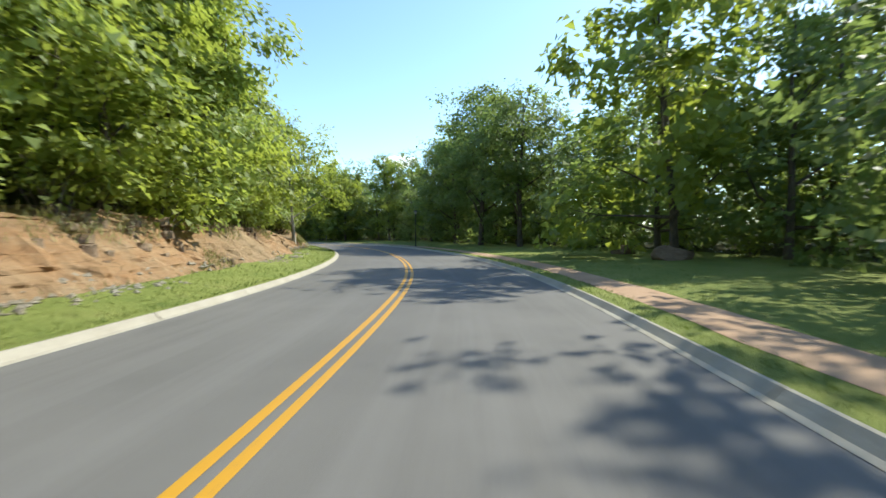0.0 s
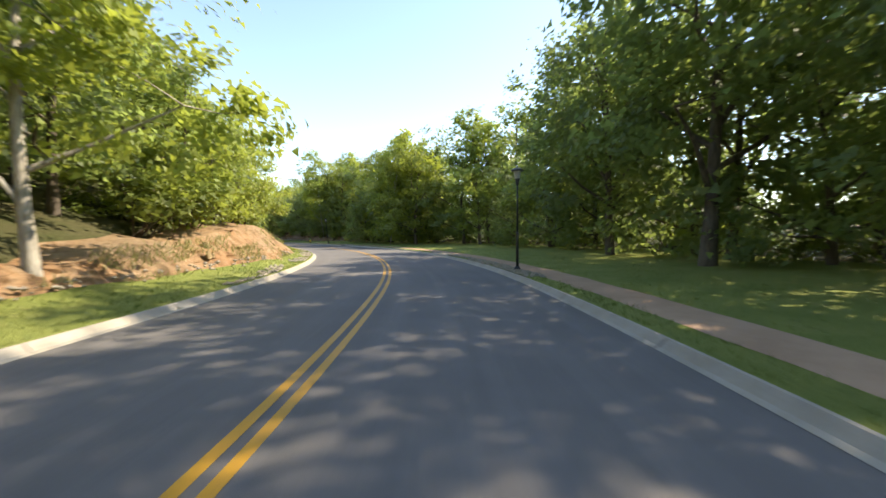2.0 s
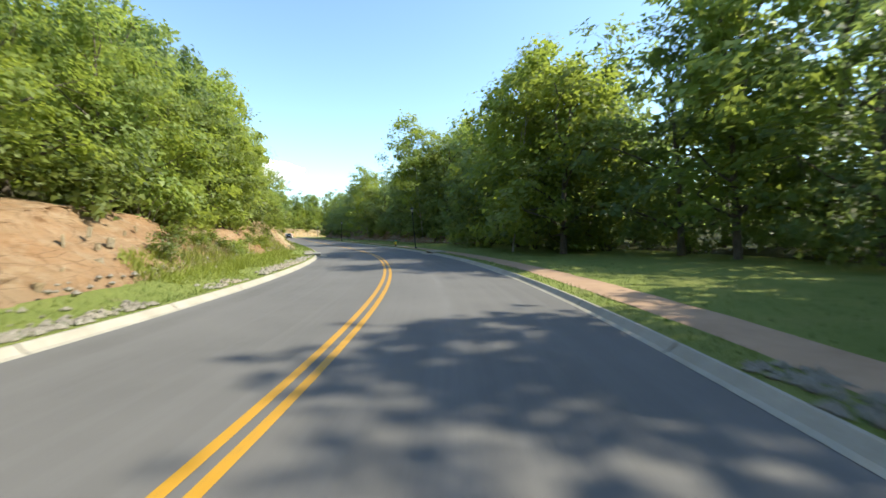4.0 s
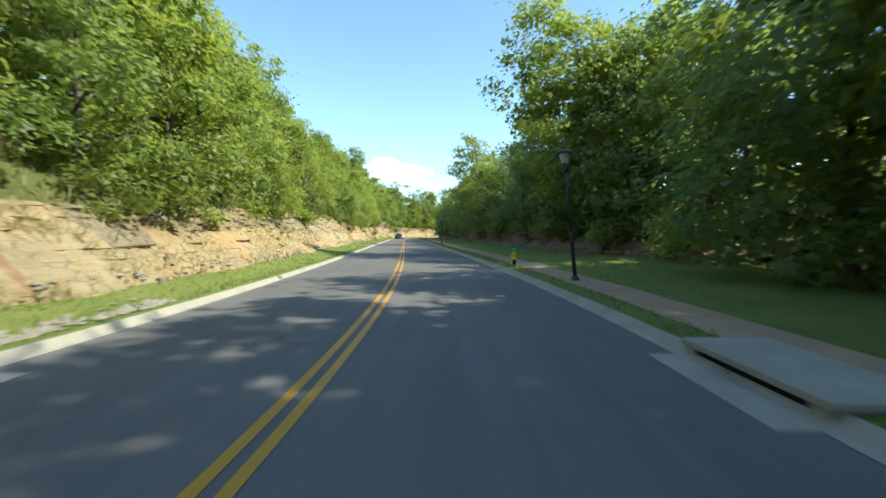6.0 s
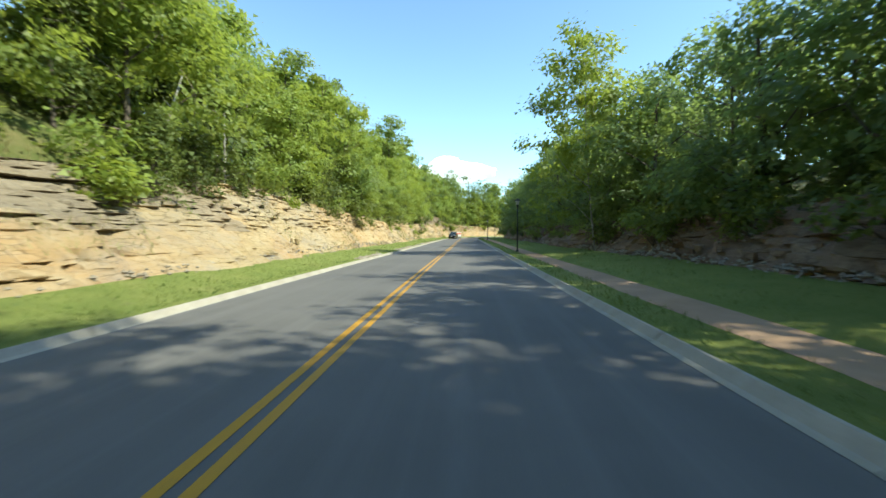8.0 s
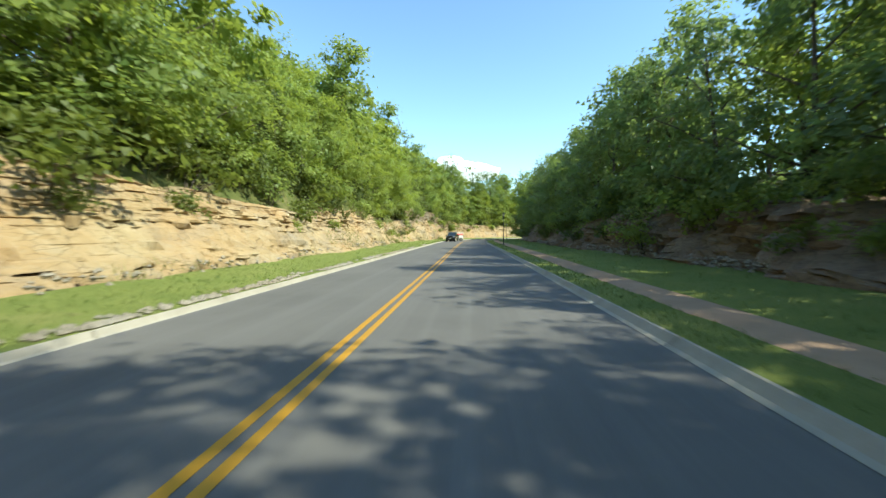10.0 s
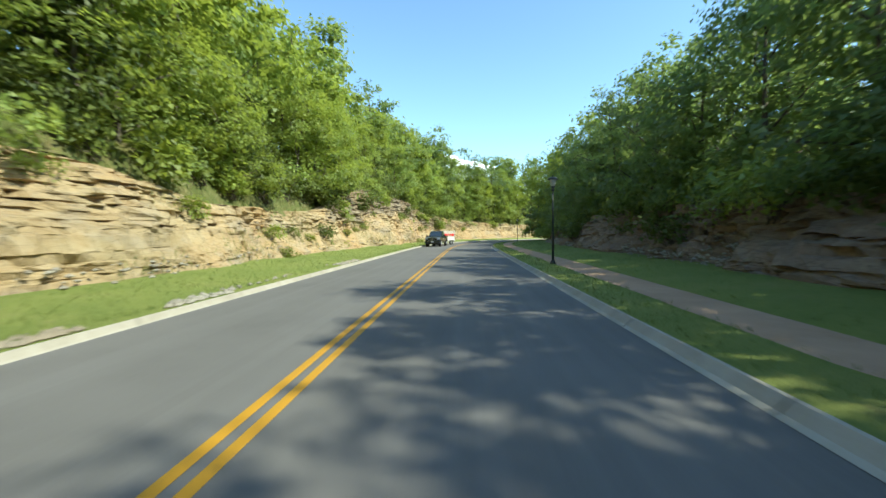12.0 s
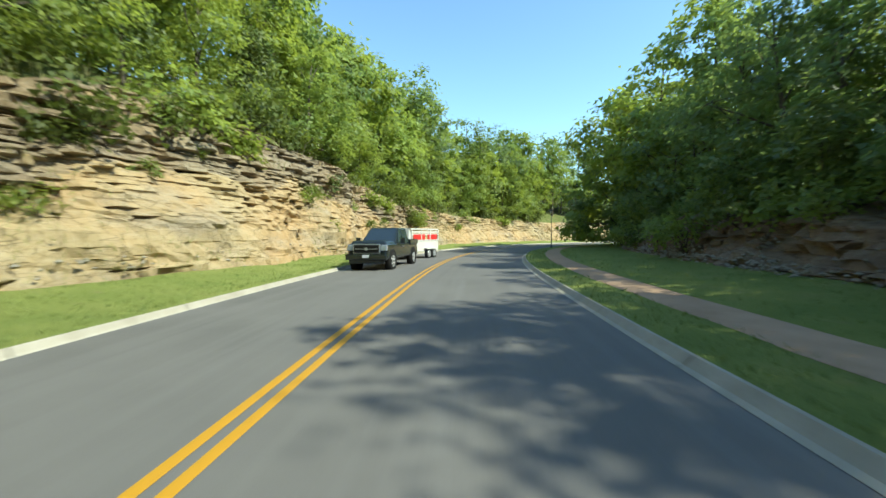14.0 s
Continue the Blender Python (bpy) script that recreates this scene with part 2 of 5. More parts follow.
def part(name, bm, material, parent, label=""):
    """Links a bmesh, or a mesh, as one mesh object under a thing or a part."""
    if isinstance(bm, bmesh.types.BMesh):
        me = bpy.data.meshes.new(name)
        bm.to_mesh(me)
        bm.free()
        me.materials.append(material)
    else:
        me = bm
    ob = new(name, me)
    ob.parent = parent
    if label:
        ob["label"] = label
    return ob


def grid_quads(nu, nv):
    i = np.arange(nu - 1)[:, None] * nv + np.arange(nv - 1)[None, :]
    return np.stack([i, i + nv, i + nv + 1, i + 1], -1).reshape(-1, 4)


def vnoise(x, y, seed=0):
    """Smooth value noise on arrays, about 0 to 1."""
    x, y = np.broadcast_arrays(np.asarray(x, float), np.asarray(y, float))
    xi, yi = np.floor(x).astype(np.int64), np.floor(y).astype(np.int64)
    fx, fy = x - xi, y - yi
    fx, fy = fx * fx * (3 - 2 * fx), fy * fy * (3 - 2 * fy)

    def h(a, b):
        v = (a * 374761393 + b * 668265263 + seed * 974634777) & 0x7FFFFFFF
        v = ((v ^ (v >> 13)) * 1274126177) & 0x7FFFFFFF
        return ((v ^ (v >> 16)) & 0xFFFF) / 65535.0

    return (h(xi, yi) * (1 - fx) + h(xi + 1, yi) * fx) * (1 - fy) + (h(xi, yi + 1) * (1 - fx) + h(xi + 1, yi + 1) * fx) * fy


def cell(a, b, seed=0):
    a, b = np.asarray(a).astype(np.int64), np.asarray(b).astype(np.int64)
    v = (a * 374761393 + b * 668265263 + seed * 974634777) & 0x7FFFFFFF
    v = ((v ^ (v >> 13)) * 1274126177) & 0x7FFFFFFF
    return ((v ^ (v >> 16)) & 0xFFFF) / 65535.0


# ---------------------------------------------------------------- the road's line
KNOTS = [(-40, -29.5), (-24, -17.1), (-8.3, -4.8), (3.5, 4.6), (8.3, 8.9), (12.5, 13.6), (16.6, 18.9), (20.6, 25.1), (23.6, 30.2), (26.1, 35.3),
         (28.4, 40.9), (30.3, 46.8), (31.6, 52.5), (32.5, 58.5), (33.0, 64.0), (33.15, 69.0), (33.0, 74.0), (32.6, 80.0), (31.75, 92.0),
         (30.8, 104.0), (28.75, 129.7), (26.6, 153.0), (24.85, 173.0), (24.0, 184.0), (23.4, 194.0), (23.4, 204.0), (24.5, 214.0),
         (27.2, 223.5), (31.5, 232.5), (37.3, 240.8), (44.5, 248.0), (60, 260), (80, 273)]


def spline(pts, n=20):
    p = np.array(pts, float)
    out = []
    for i in range(1, len(p) - 2):
        a, b, c, d = p[i - 1:i + 3]
        for j in range(n):
            t = j / n
            out.append(0.5 * (2 * b + (c - a) * t + (2 * a - 5 * b + 4 * c - d) * t * t + (3 * b - a - 3 * c + d) * t ** 3))
    out.append(p[-2])
    return np.array(out)


line = spline(KNOTS)
for _ in range(6):
    run = np.r_[0, np.cumsum(np.hypot(*np.diff(line, axis=0).T))]
    st = np.arange(0, run[-1], 1.0)
    line = np.stack([np.interp(st, run, line[:, 0]), np.interp(st, run, line[:, 1])], 1)
    ker = np.array([1, 2, 3, 4, 5, 4, 3, 2, 1.0])
    ker /= ker.sum()
    pad = np.r_[2 * line[0] - line[4:0:-1], line, 2 * line[-1] - line[-2:-6:-1]]
    line = np.stack([np.convolve(pad[:, i], ker, "valid") for i in (0, 1)], 1)
line = line - 11.0 * np.gradient(np.gradient(line, axis=0), axis=0)
run = np.r_[0, np.cumsum(np.hypot(*np.diff(line, axis=0).T))]
tang = np.gradient(line, axis=0)
tang /= np.hypot(tang[:, 0], tang[:, 1])[:, None]
# the line's small sideways swings: metres along, metres to the right
SWING_S, SWING = [0, 36, 49, 62, 75, 84, 97, 111, 119, 126, 138, 155, 171, 185, 200, 211, 225, 231, 237, 243, 250, 260, 280], [-0.05, -0.05, 0.08, 0.28, 0.26, 0.17, 0.2, 0.24, 0.34, 0.3, 0.13, 0.02, 0.0, 0.1, 0.13, 0.16, 0.1, 0.17, 0.36, 0.66, 1.05, 1.5, 1.8]
swing = np.convolve(np.pad(np.interp(run, SWING_S, SWING), 6, "edge"), np.ones(13) / 13, "valid")
line = line + swing[:, None] * np.stack([tang[:, 1], -tang[:, 0]], 1)
run = np.r_[0, np.cumsum(np.hypot(*np.diff(line, axis=0).T))]
tang = np.gradient(line, axis=0)
tang /= np.hypot(tang[:, 0], tang[:, 1])[:, None]
LENGTH = run[-1]


def at(s, d):
    """World x, y at s metres along the yellow line and d metres to its right. Arrays or numbers."""
    s, d = np.broadcast_arrays(np.asarray(s, float), np.asarray(d, float))
    x, y = np.interp(s, run, line[:, 0]), np.interp(s, run, line[:, 1])
    tx, ty = np.interp(s, run, tang[:, 0]), np.interp(s, run, tang[:, 1])
    return x + d * ty, y - d * tx


def heading(s):
    """Turn about z, in degrees, of a thing whose +y looks along the road."""
    return math.degrees(math.atan2(-np.interp(s, run, tang[:, 0]), np.interp(s, run, tang[:, 1])))


def sd_of(x, y):
    """s and d of many points."""
    x, y = np.ravel(x), np.ravel(y)
    so, do = np.zeros(len(x)), np.zeros(len(x))
    for i in range(0, len(x), 4000):
        dx, dy = x[i:i + 4000, None] - line[None, :, 0], y[i:i + 4000, None] - line[None, :, 1]
        j = (dx * dx + dy * dy).argmin(1)
        r = np.arange(len(j))
        vx, vy = dx[r, j], dy[r, j]
        so[i:i + 4000] = run[j] + vx * tang[j, 0] + vy * tang[j, 1]
        dd = vx * tang[j, 1] - vy * tang[j, 0]
        do[i:i + 4000] = np.sign(dd) * np.hypot(vx, vy)
    return so, do


EDGE_L, EDGE_R, KERB_W, KERB_R = -3.3, 3.68, 0.21, 0.21
# s, distance of the cut's foot from the yellow line, height of the cut's top, run of the face for each unit of height
CUT_L = [(0, 5.6, 1.8, 0.9), (36, 5.6, 1.75, 0.95), (46, 5.8, 1.7, 1.0), (56, 6.0, 1.4, 1.1), (64, 5.6, 0.8, 1.2), (72, 4.9, 1.2, 1.1), (80, 4.6, 1.5, 1.15),
         (88, 4.9, 1.8, 1.1), (94, 5.7, 1.55, 1.1), (100, 6.2, 1.3, 1.2), (105, 5.9, 1.6, 1.0), (110, 4.9, 1.9, 0.9), (118, 4.8, 2.2, 1.2), (128, 5.2, 2.6, 1.35), (138, 5.7, 3.0, 1.35), (152, 6.0, 3.6, 1.0),
         (165, 6.0, 2.9, 0.9), (181, 6.1, 2.5, 0.8), (188, 6.2, 3.3, 0.7), (196, 6.4, 3.4, 0.7), (202, 6.8, 2.6, 0.6), (207, 7.2, 2.6, 0.5), (214, 7.2, 3.0, 0.5),
         (221, 6.8, 4.2, 0.5), (225, 6.1, 5.2, 0.5), (229, 5.7, 5.6, 0.48), (233, 5.7, 5.6, 0.42), (238, 5.6, 5.2, 0.36), (246, 5.8, 4.2, 0.4), (255, 6.6, 3.8, 0.5), (275, 7.8, 3.2, 0.7), (320, 7.8, 3.0, 0.7)]
CUT_R = [(0, 15.0, 0.35, 0.8), (112, 15.0, 0.35, 0.8), (120, 10.5, 0.6, 1.0), (128, 9.0, 1.2, 1.1), (137, 8.9, 1.7, 1.1), (150, 8.9, 1.8, 1.1), (165, 8.5, 1.9, 1.0),
         (183, 8.3, 2.1, 0.8), (196, 8.5, 2.1, 1.0), (206, 8.8, 2.3, 0.9), (214, 9.0, 2.4, 0.8), (226, 9.2, 2.2, 1.0), (240, 9.9, 1.8, 1.0), (252, 10.4, 1.3, 1.0), (263, 11.0, 0.4, 0.8),
         (320, 11.3, 0.35, 0.8)]


def kerb_left(s):
    """Width of the left kerb; it sinks into the verge farther along."""
    return KERB_W * np.interp(s, [92, 112, 135, 160], [1.0, 0.8, 0.65, 0.4])


def path_near(s):
    """The footpath's edge on the road's side; its far edge lies path_wide() beyond."""
    return np.interp(s, [80, 112, 124, 138, 170, 186, 200, 230, 250], [4.42, 4.42, 4.6, 4.68, 4.72, 4.84, 4.95, 4.92, 5.05])


def path_wide(s):
    return np.interp(s, [110, 170, 190, 205, 225], [0.92, 0.85, 1.0, 1.1, 0.95])


def prof(tab, s, col):
    t = np.array(tab)
    return np.interp(s, t[:, 0], t[:, col])


def ground_z(s, d):
    """Height of the ground beside the road."""
    s, d = np.broadcast_arrays(np.asarray(s, float), np.asarray(d, float))
    fl, hl = prof(CUT_L, s, 1), prof(CUT_L, s, 2)
    fr, hr = prof(CUT_R, s, 1), prof(CUT_R, s, 2)
    a = -d
    wl = prof(CUT_L, s, 3) * hl
    zl = np.where(a < fl, 0.1 + 0.18 * np.clip((a - 3.9) / np.maximum(fl - 3.9, 0.5), 0, 1),
                  np.where(a < fl + wl, 0.28 + (hl - 0.28) * (a - fl) / wl, hl + np.interp(s, [110, 124, 160, 180, 212, 226], [0.0, 0.42, 0.45, 0.7, 0.7, 0.1]) * np.clip(a - fl - wl, 0, 3.2) + 0.4 * np.clip(a - fl - wl, 0, 22) + 0.05 * np.clip(a - fl - wl - 26, 0, 60)))
    wr = prof(CUT_R, s, 3) * hr
    zr = np.where(d < fr, 0.1 + 0.2 * np.clip((d - 4.4) / np.maximum(fr - 4.4, 0.5), 0, 1),
                  np.where(d < fr + wr, 0.3 + (hr - 0.3) * (d - fr) / wr, hr + np.where(s < 118, 0.06, 0.22) * np.clip(d - fr - wr, 0, 30)))
    return np.where(d < 0, zl, zr)


# ---------------------------------------------------------------- ground
def build_ground():
    xs = np.r_[-2500, -900, -350, -140, -80, np.arange(-58, 112, 1.6), 130, 180, 400, 1000, 2500]
    ys = np.r_[-2500, -900, -350, -140, -80, np.arange(-48, 300, 1.6), 320, 380, 600, 1200, 2500]
    gx, gy = np.meshgrid(xs, ys, indexing="ij")
    s, d = sd_of(gx, gy)
    z = ground_z(s, d)
    z = z - 0.12 + 0.35 * (vnoise(gx.ravel() * 0.2, gy.ravel() * 0.2, 3) - 0.5) * np.clip((np.abs(d) - 10) / 6, 0, 1)
    fl, wl = prof(CUT_L, s, 1), prof(CUT_L, s, 3) * prof(CUT_L, s, 2)
    fr, wr = prof(CUT_R, s, 1), prof(CUT_R, s, 3) * prof(CUT_R, s, 2)
    z = np.where((-d > fl - 1.7) & (-d < fl + wl + 0.7), np.minimum(z - 0.8, -0.2), z)
    z = np.where((d > fr - 1.7) & (d < fr + wr + 0.7) & (s > 116), np.minimum(z - 0.7, -0.2), z)
    z = np.where((d > EDGE_L - 1.9) & (d < EDGE_R + 1.9), -0.25, z)
    me = mesh_np("ground", np.stack([gx.ravel(), gy.ravel(), z], 1), grid_quads(len(xs), len(ys)), mats=[M_FLOOR], smooth=True)
    tagged(new("ground", me), "brown leaf-littered woodland ground on both sides of the road", "ground", kind="structure")


def strip(name, s0, s1, step, ds, zs, mat, label, category, wob=None):
    """A sheet along the road: ds and zs may be numbers or functions of s."""
    ss = np.arange(s0, s1 + 1e-6, step)
    cols = []
    for i, (dv, zv) in enumerate(zip(ds, zs)):
        dd = dv(ss) if callable(dv) else np.full(len(ss), float(dv))
        zz = zv(ss, dd) if callable(zv) else np.full(len(ss), float(zv))
        x, y = at(ss, dd)
        cols.append(np.stack([x, y, zz, dd, ss], 1))
    v = np.stack(cols, 1).reshape(-1, 5)
    me = mesh_np(name, v[:, :3], grid_quads(len(ss), len(ds))[:, ::-1], mats=[mat], smooth=True, uvs=v[:, 3:5])
    return tagged(new(name, me), label, category, kind="structure")


def build_road():
    ds = np.linspace(EDGE_L - 0.02, EDGE_R + 0.02, 9)
    crown = [0.03 * (1 - (abs(d) / 4.2) ** 2) for d in ds]
    road = strip("road", 0, LENGTH, 1.0, list(ds), crown, M_ASPHALT, "dark grey asphalt two-lane road with worn surface", "road")
    for dd in (-0.092, 0.092):
        strip("yellow_line", 0, LENGTH, 0.5, [dd - 0.047, dd, dd + 0.047], [0.035, 0.037, 0.035], M_YELLOW, "solid yellow painted centre line on asphalt", "road marking")
    return road


def verge_z(off):
    return lambda s, d: np.minimum(ground_z(s, d), 0.3) + off + 0.05 * (vnoise(s * 0.7, d * 0.7, 5) - 0.5)


def build_verges():
    f = [(lambda s, q=q: EDGE_L - kerb_left(s) - q * (prof(CUT_L, s, 1) + 0.2 + EDGE_L - kerb_left(s))) for q in np.linspace(0, 1, 8)]
    strip("grass_verge", 0, LENGTH, 0.6, f, [lambda s, d: 0 * s + 0.11] + [verge_z(0.02)] * 7, M_GRASS, "mown green grass verge beside the kerb", "grass")
    a = EDGE_R + KERB_R
    strip("grass_verge", 0, LENGTH, 0.6, [a, lambda s: 0.5 * (a + path_near(s)), lambda s: path_near(s) + 0.1], [lambda s, d: 0 * s + 0.11, verge_z(0.02), lambda s, d: 0 * s + 0.12], M_GRASS, "narrow green grass strip between kerb and path", "grass")
    edge = [(lambda s, q=q: path_near(s) + q * path_wide(s) + 0.1 * abs(2 * q - 1) * (vnoise(s * 1.1, q * 9.0, 25) - 0.5)) for q in (0.0, 0.33, 0.67, 1.0)]
    strip("path", 0, LENGTH, 0.3, edge, [0.125, 0.14, 0.145, 0.14], M_PATH, "brown asphalt footpath running beside the road", "footpath")
    f = [(lambda s, q=q: path_near(s) + path_wide(s) - 0.1 + q * (prof(CUT_R, s, 1) + 0.5 - path_near(s) - path_wide(s))) for q in np.linspace(0, 1, 10)]
    strip("lawn", 0, LENGTH, 0.6, f, [lambda s, d: 0 * s + 0.13] + [verge_z(0.03)] * 9, M_GRASS, "green mown grass between footpath and wooded bank", "grass")


def build_bank():
    """The weedy slope above the brow of the left cut."""
    f = [(lambda s, q=q: -(prof(CUT_L, s, 1) + prof(CUT_L, s, 2) * prof(CUT_L, s, 3) - 0.1 + q)) for q in (0, 0.5, 1.0, 1.6, 2.3, 3.1, 4.2)]
    z = [(lambda s, d, o=o: ground_z(s, d) + o + 0.45 * (vnoise(s * 0.9, d * 0.9, 15) - 0.5) + 0.3 * (vnoise(s * 2.3, d * 2.3, 16) - 0.5)) for o in (-0.1, 0.1, 0.16, 0.18, 0.16, 0.1, -0.35)]
    strip("weedy_bank", 112, LENGTH - 6, 0.5, f, z, M_BANK, "weedy tan and green slope above the rock cut", "bank")


def build_kerb(side):
    """A row of concrete kerb sections, each a piece of its own."""
    e = EDGE_L if side < 0 else EDGE_R
    prof_d = [KERB_W * v for v in (0.0, 0.33, 0.56, 0.77, 0.97, 1.0)]
    prof_z = [0.012, 0.03, 0.075, 0.118, 0.122, -0.1]
    if side > 0:
        prof_d = [v * KERB_R / KERB_W for v in prof_d]
    holder = tagged(new("kerb"), "pale concrete rolled kerb along the road edge", "kerb", kind="structure")
    n = int(LENGTH // 3)
    for i in range(n):
        ss = np.linspace(i * 3 + 0.012, i * 3 + 2.988, 4)
        rows = []
        for s in ss:
            for pd, pz in zip(prof_d, prof_z):
                x, y = at(s, e + side * pd * (float(kerb_left(s)) / KERB_W if side < 0 else 1.0))
                rows.append((float(x), float(y), pz))
        q = grid_quads(4, len(prof_d))
        me = mesh_np("kerb_section", rows, q if side < 0 else q[:, ::-1], mats=[M_CONC])
        part("kerb_section", me, None, holder)


# ---------------------------------------------------------------- rock cuts
def build_cut(side, s0, s1, tab, mats, name, label, seed, calm, soil_until=0.0):
    """A stepped, layered face: courses of uneven thickness, split into blocks."""
    rng = np.random.RandomState(seed)
    ss = np.arange(s0, s1, 0.19 if side < 0 else 0.27)
    foot, top = prof(tab, ss, 1), prof(tab, ss, 2)
    hmax = top.max() + 0.6
    zb = [0.0]
    while zb[-1] < hmax:
        low = zb[-1] < 2.0 or side > 0
        zb.append(zb[-1] + rng.choice([0.06, 0.1, 0.16, 0.25, 0.38] if low else [0.05, 0.08, 0.11, 0.16, 0.24], p=[0.16, 0.22, 0.26, 0.22, 0.14]))
    rows = []
    tilt = 0.25 * (vnoise(ss * 0.05, 0.5, seed) - 0.5)
    lean = prof(tab, ss, 3)
    rockness = np.where(ss < 60, 0.55, np.clip((ss - soil_until) / 6.0, 0, 1))
    wild = np.interp(ss, [c[0] for c in calm], [c[1] for c in calm])
    for kx in range(len(zb) - 1):
        thin = zb[kx + 1] - zb[kx] < 0.07
        ln = (0.4 if thin else 0.3) + (0.6 if thin else 0.75) * cell(kx, 1, seed)
        warp = ss + 0.5 * vnoise(ss * 1.3, kx * 3.1, seed + 2)
        cid = np.floor((warp + 7.3 * cell(kx, 2, seed)) / ln)
        zmid = 0.5 * (zb[kx] + zb[kx + 1])
        upper = np.clip((zmid / top - 0.44 - 0.35 * (vnoise(ss * 0.3, 2.2, seed + 13) - 0.5)) / 0.25, 0.0, 1.0)
        rough = wild * rockness * (0.06 + 0.94 * upper) * np.clip(2.2 * vnoise(ss * 0.11, kx * 0.3, seed + 8) - 0.35, 0.1, 1.3)
        if side > 0:
            rough = np.maximum(rough, 0.45 * wild) * (0.6 + vnoise(ss * 0.35, kx * 0.45, seed + 18))
        off = 0.42 * (cell(cid, kx, seed + 3) - 0.35) * ((0.03 + 0.08 * upper) * rockness + rough) + 0.12 * (cell(np.floor(cid / 3), kx // 3, seed + 33) - 0.5) * rockness * (0.35 + 0.65 * upper)
        off = off + 0.16 * (cell(np.floor((warp + 3.1 * kx) / (0.55 * ln)), kx, seed + 44) - 0.5) * (0.12 * rockness + rough)
        ledge = 0.26 * (vnoise(ss * 0.09, kx * 0.9, seed + 4) - 0.5) * rough
        crackle = vnoise(ss * 0.16, kx * 0.5, seed + 10) * rockness
        deep = np.where((cell(cid, kx, seed + 9) > (0.84 if thin else 0.94)) & (crackle > 0.52), -0.24 if thin else -0.16, 0.0)
        for zz in (zb[kx] + 0.015, zb[kx + 1] - 0.015):
            crest = top + (np.where(ss < 110, 0.55, 0.3) if side < 0 else 1.1) * (vnoise(ss * 0.5, 0.3, seed + 6) - 0.5) + (0.0 if side < 0 else 0.5) * (vnoise(ss * 1.7, 0.3, seed + 16) - 0.5)
            over = np.maximum(zz - crest, 0.0)
            z = np.minimum(zz, crest) + 0.18 * over
            soft = 0.22 * (vnoise(ss * 2.6, zz * 3.2, seed + 5) - 0.5) + 0.9 * (vnoise(ss * 0.33, zz * 0.6, seed + 7) - 0.5) + 0.16 * (vnoise(ss * 4.5, zz * 9.0, seed + 12) - 0.5) + 0.1 * (vnoise(ss * 1.4 + 0.6 * np.floor(3 * vnoise(ss * 0.8, zz, seed + 40)), zz * 1.7, seed + 41) > 0.55)
            if side > 0:
                soft = soft * 1.5 + 0.5 * (vnoise(ss * 0.9, zz * 1.6, seed + 17) - 0.5)
            fade = np.clip(1.0 - over / 0.4, 0.0, 1.0)
            back = lean * np.minimum(zz, crest) * (1.0 - 0.1 * rockness) + 1.1 * over - (off + ledge + deep + soft) * fade
            if kx < 2:
                back = np.minimum(back, 0.12 + 0.25 * kx)
            x, y = at(ss, side * (foot + np.maximum(back, -0.3)))
            wave = 0.3 * (vnoise(ss * 0.14, 1.7, seed + 20) - 0.5) + (0.05 if side < 0 else 0.28) * (vnoise(ss * 0.7, kx * 0.35, seed + 21) - 0.5) + (0.03 if side < 0 else 0.1) * (vnoise(ss * 2.1, kx * 0.8, seed + 22) - 0.5)
            rows.append(np.stack([x, y, z + 0.08 + (tilt + wave) * np.clip(z, 0.0, 1.0)], 1))
    x, y = at(ss, side * (foot + lean * top + 1.1 * (hmax - top) + 1.0))
    rows.append(np.stack([x, y, top + 0.18 * (hmax - top) + 0.1], 1))
    v = np.stack(rows, 1)
    nv = v.shape[1]
    q = grid_quads(len(ss), nv)
    me = mesh_np(name, v.reshape(-1, 3), q[:, ::-1] if side < 0 else q, mats=mats)
    if len(mats) > 1:
        idx = np.repeat((ss[:-1] < soil_until + 2 * (rng.rand(len(ss) - 1) - 0.5)).astype(np.int32)[:, None], nv - 1, 1)
        zf = np.repeat(np.array(zb[:-1]), 2)[None, :nv - 1] / top[:-1, None]
        limit = 0.5 + 0.45 * (vnoise(ss[:-1, None] * 0.35, zf * 4.0, seed + 30) - 0.5)
        grey = (zf > limit) & (np.interp(ss[:-1], [c[0] for c in calm], [c[1] for c in calm])[:, None] > 0.7) & (idx == 0)
        me.polygons.foreach_set("material_index", np.where(grey, 2, idx).astype(np.int32).ravel())
    return tagged(new(name, me), label, "rock face", kind="structure")


def slab_mesh(seed, name="stone_slab"):
    rng = np.random.RandomState(seed)
    pts = []
    for z in (-0.5, 0.5):
        n = 7
        for i in range(n):
            a = 2 * math.pi * (i + 0.5 * rng.rand()) / n
            r = 0.42 + 0.13 * rng.rand()
            pts.append((r * math.cos(a) * 1.25, r * math.sin(a), z * (0.8 + 0.3 * rng.rand())))
    n = 7
    q = [(i, (i + 1) % n, n + (i + 1) % n, n + i) for i in range(n)]
    me = bpy.data.meshes.new(name)
    me.from_pydata(pts, [], q + [tuple(range(n - 1, -1, -1)), tuple(range(n, 2 * n))])
    me.update()
    return me


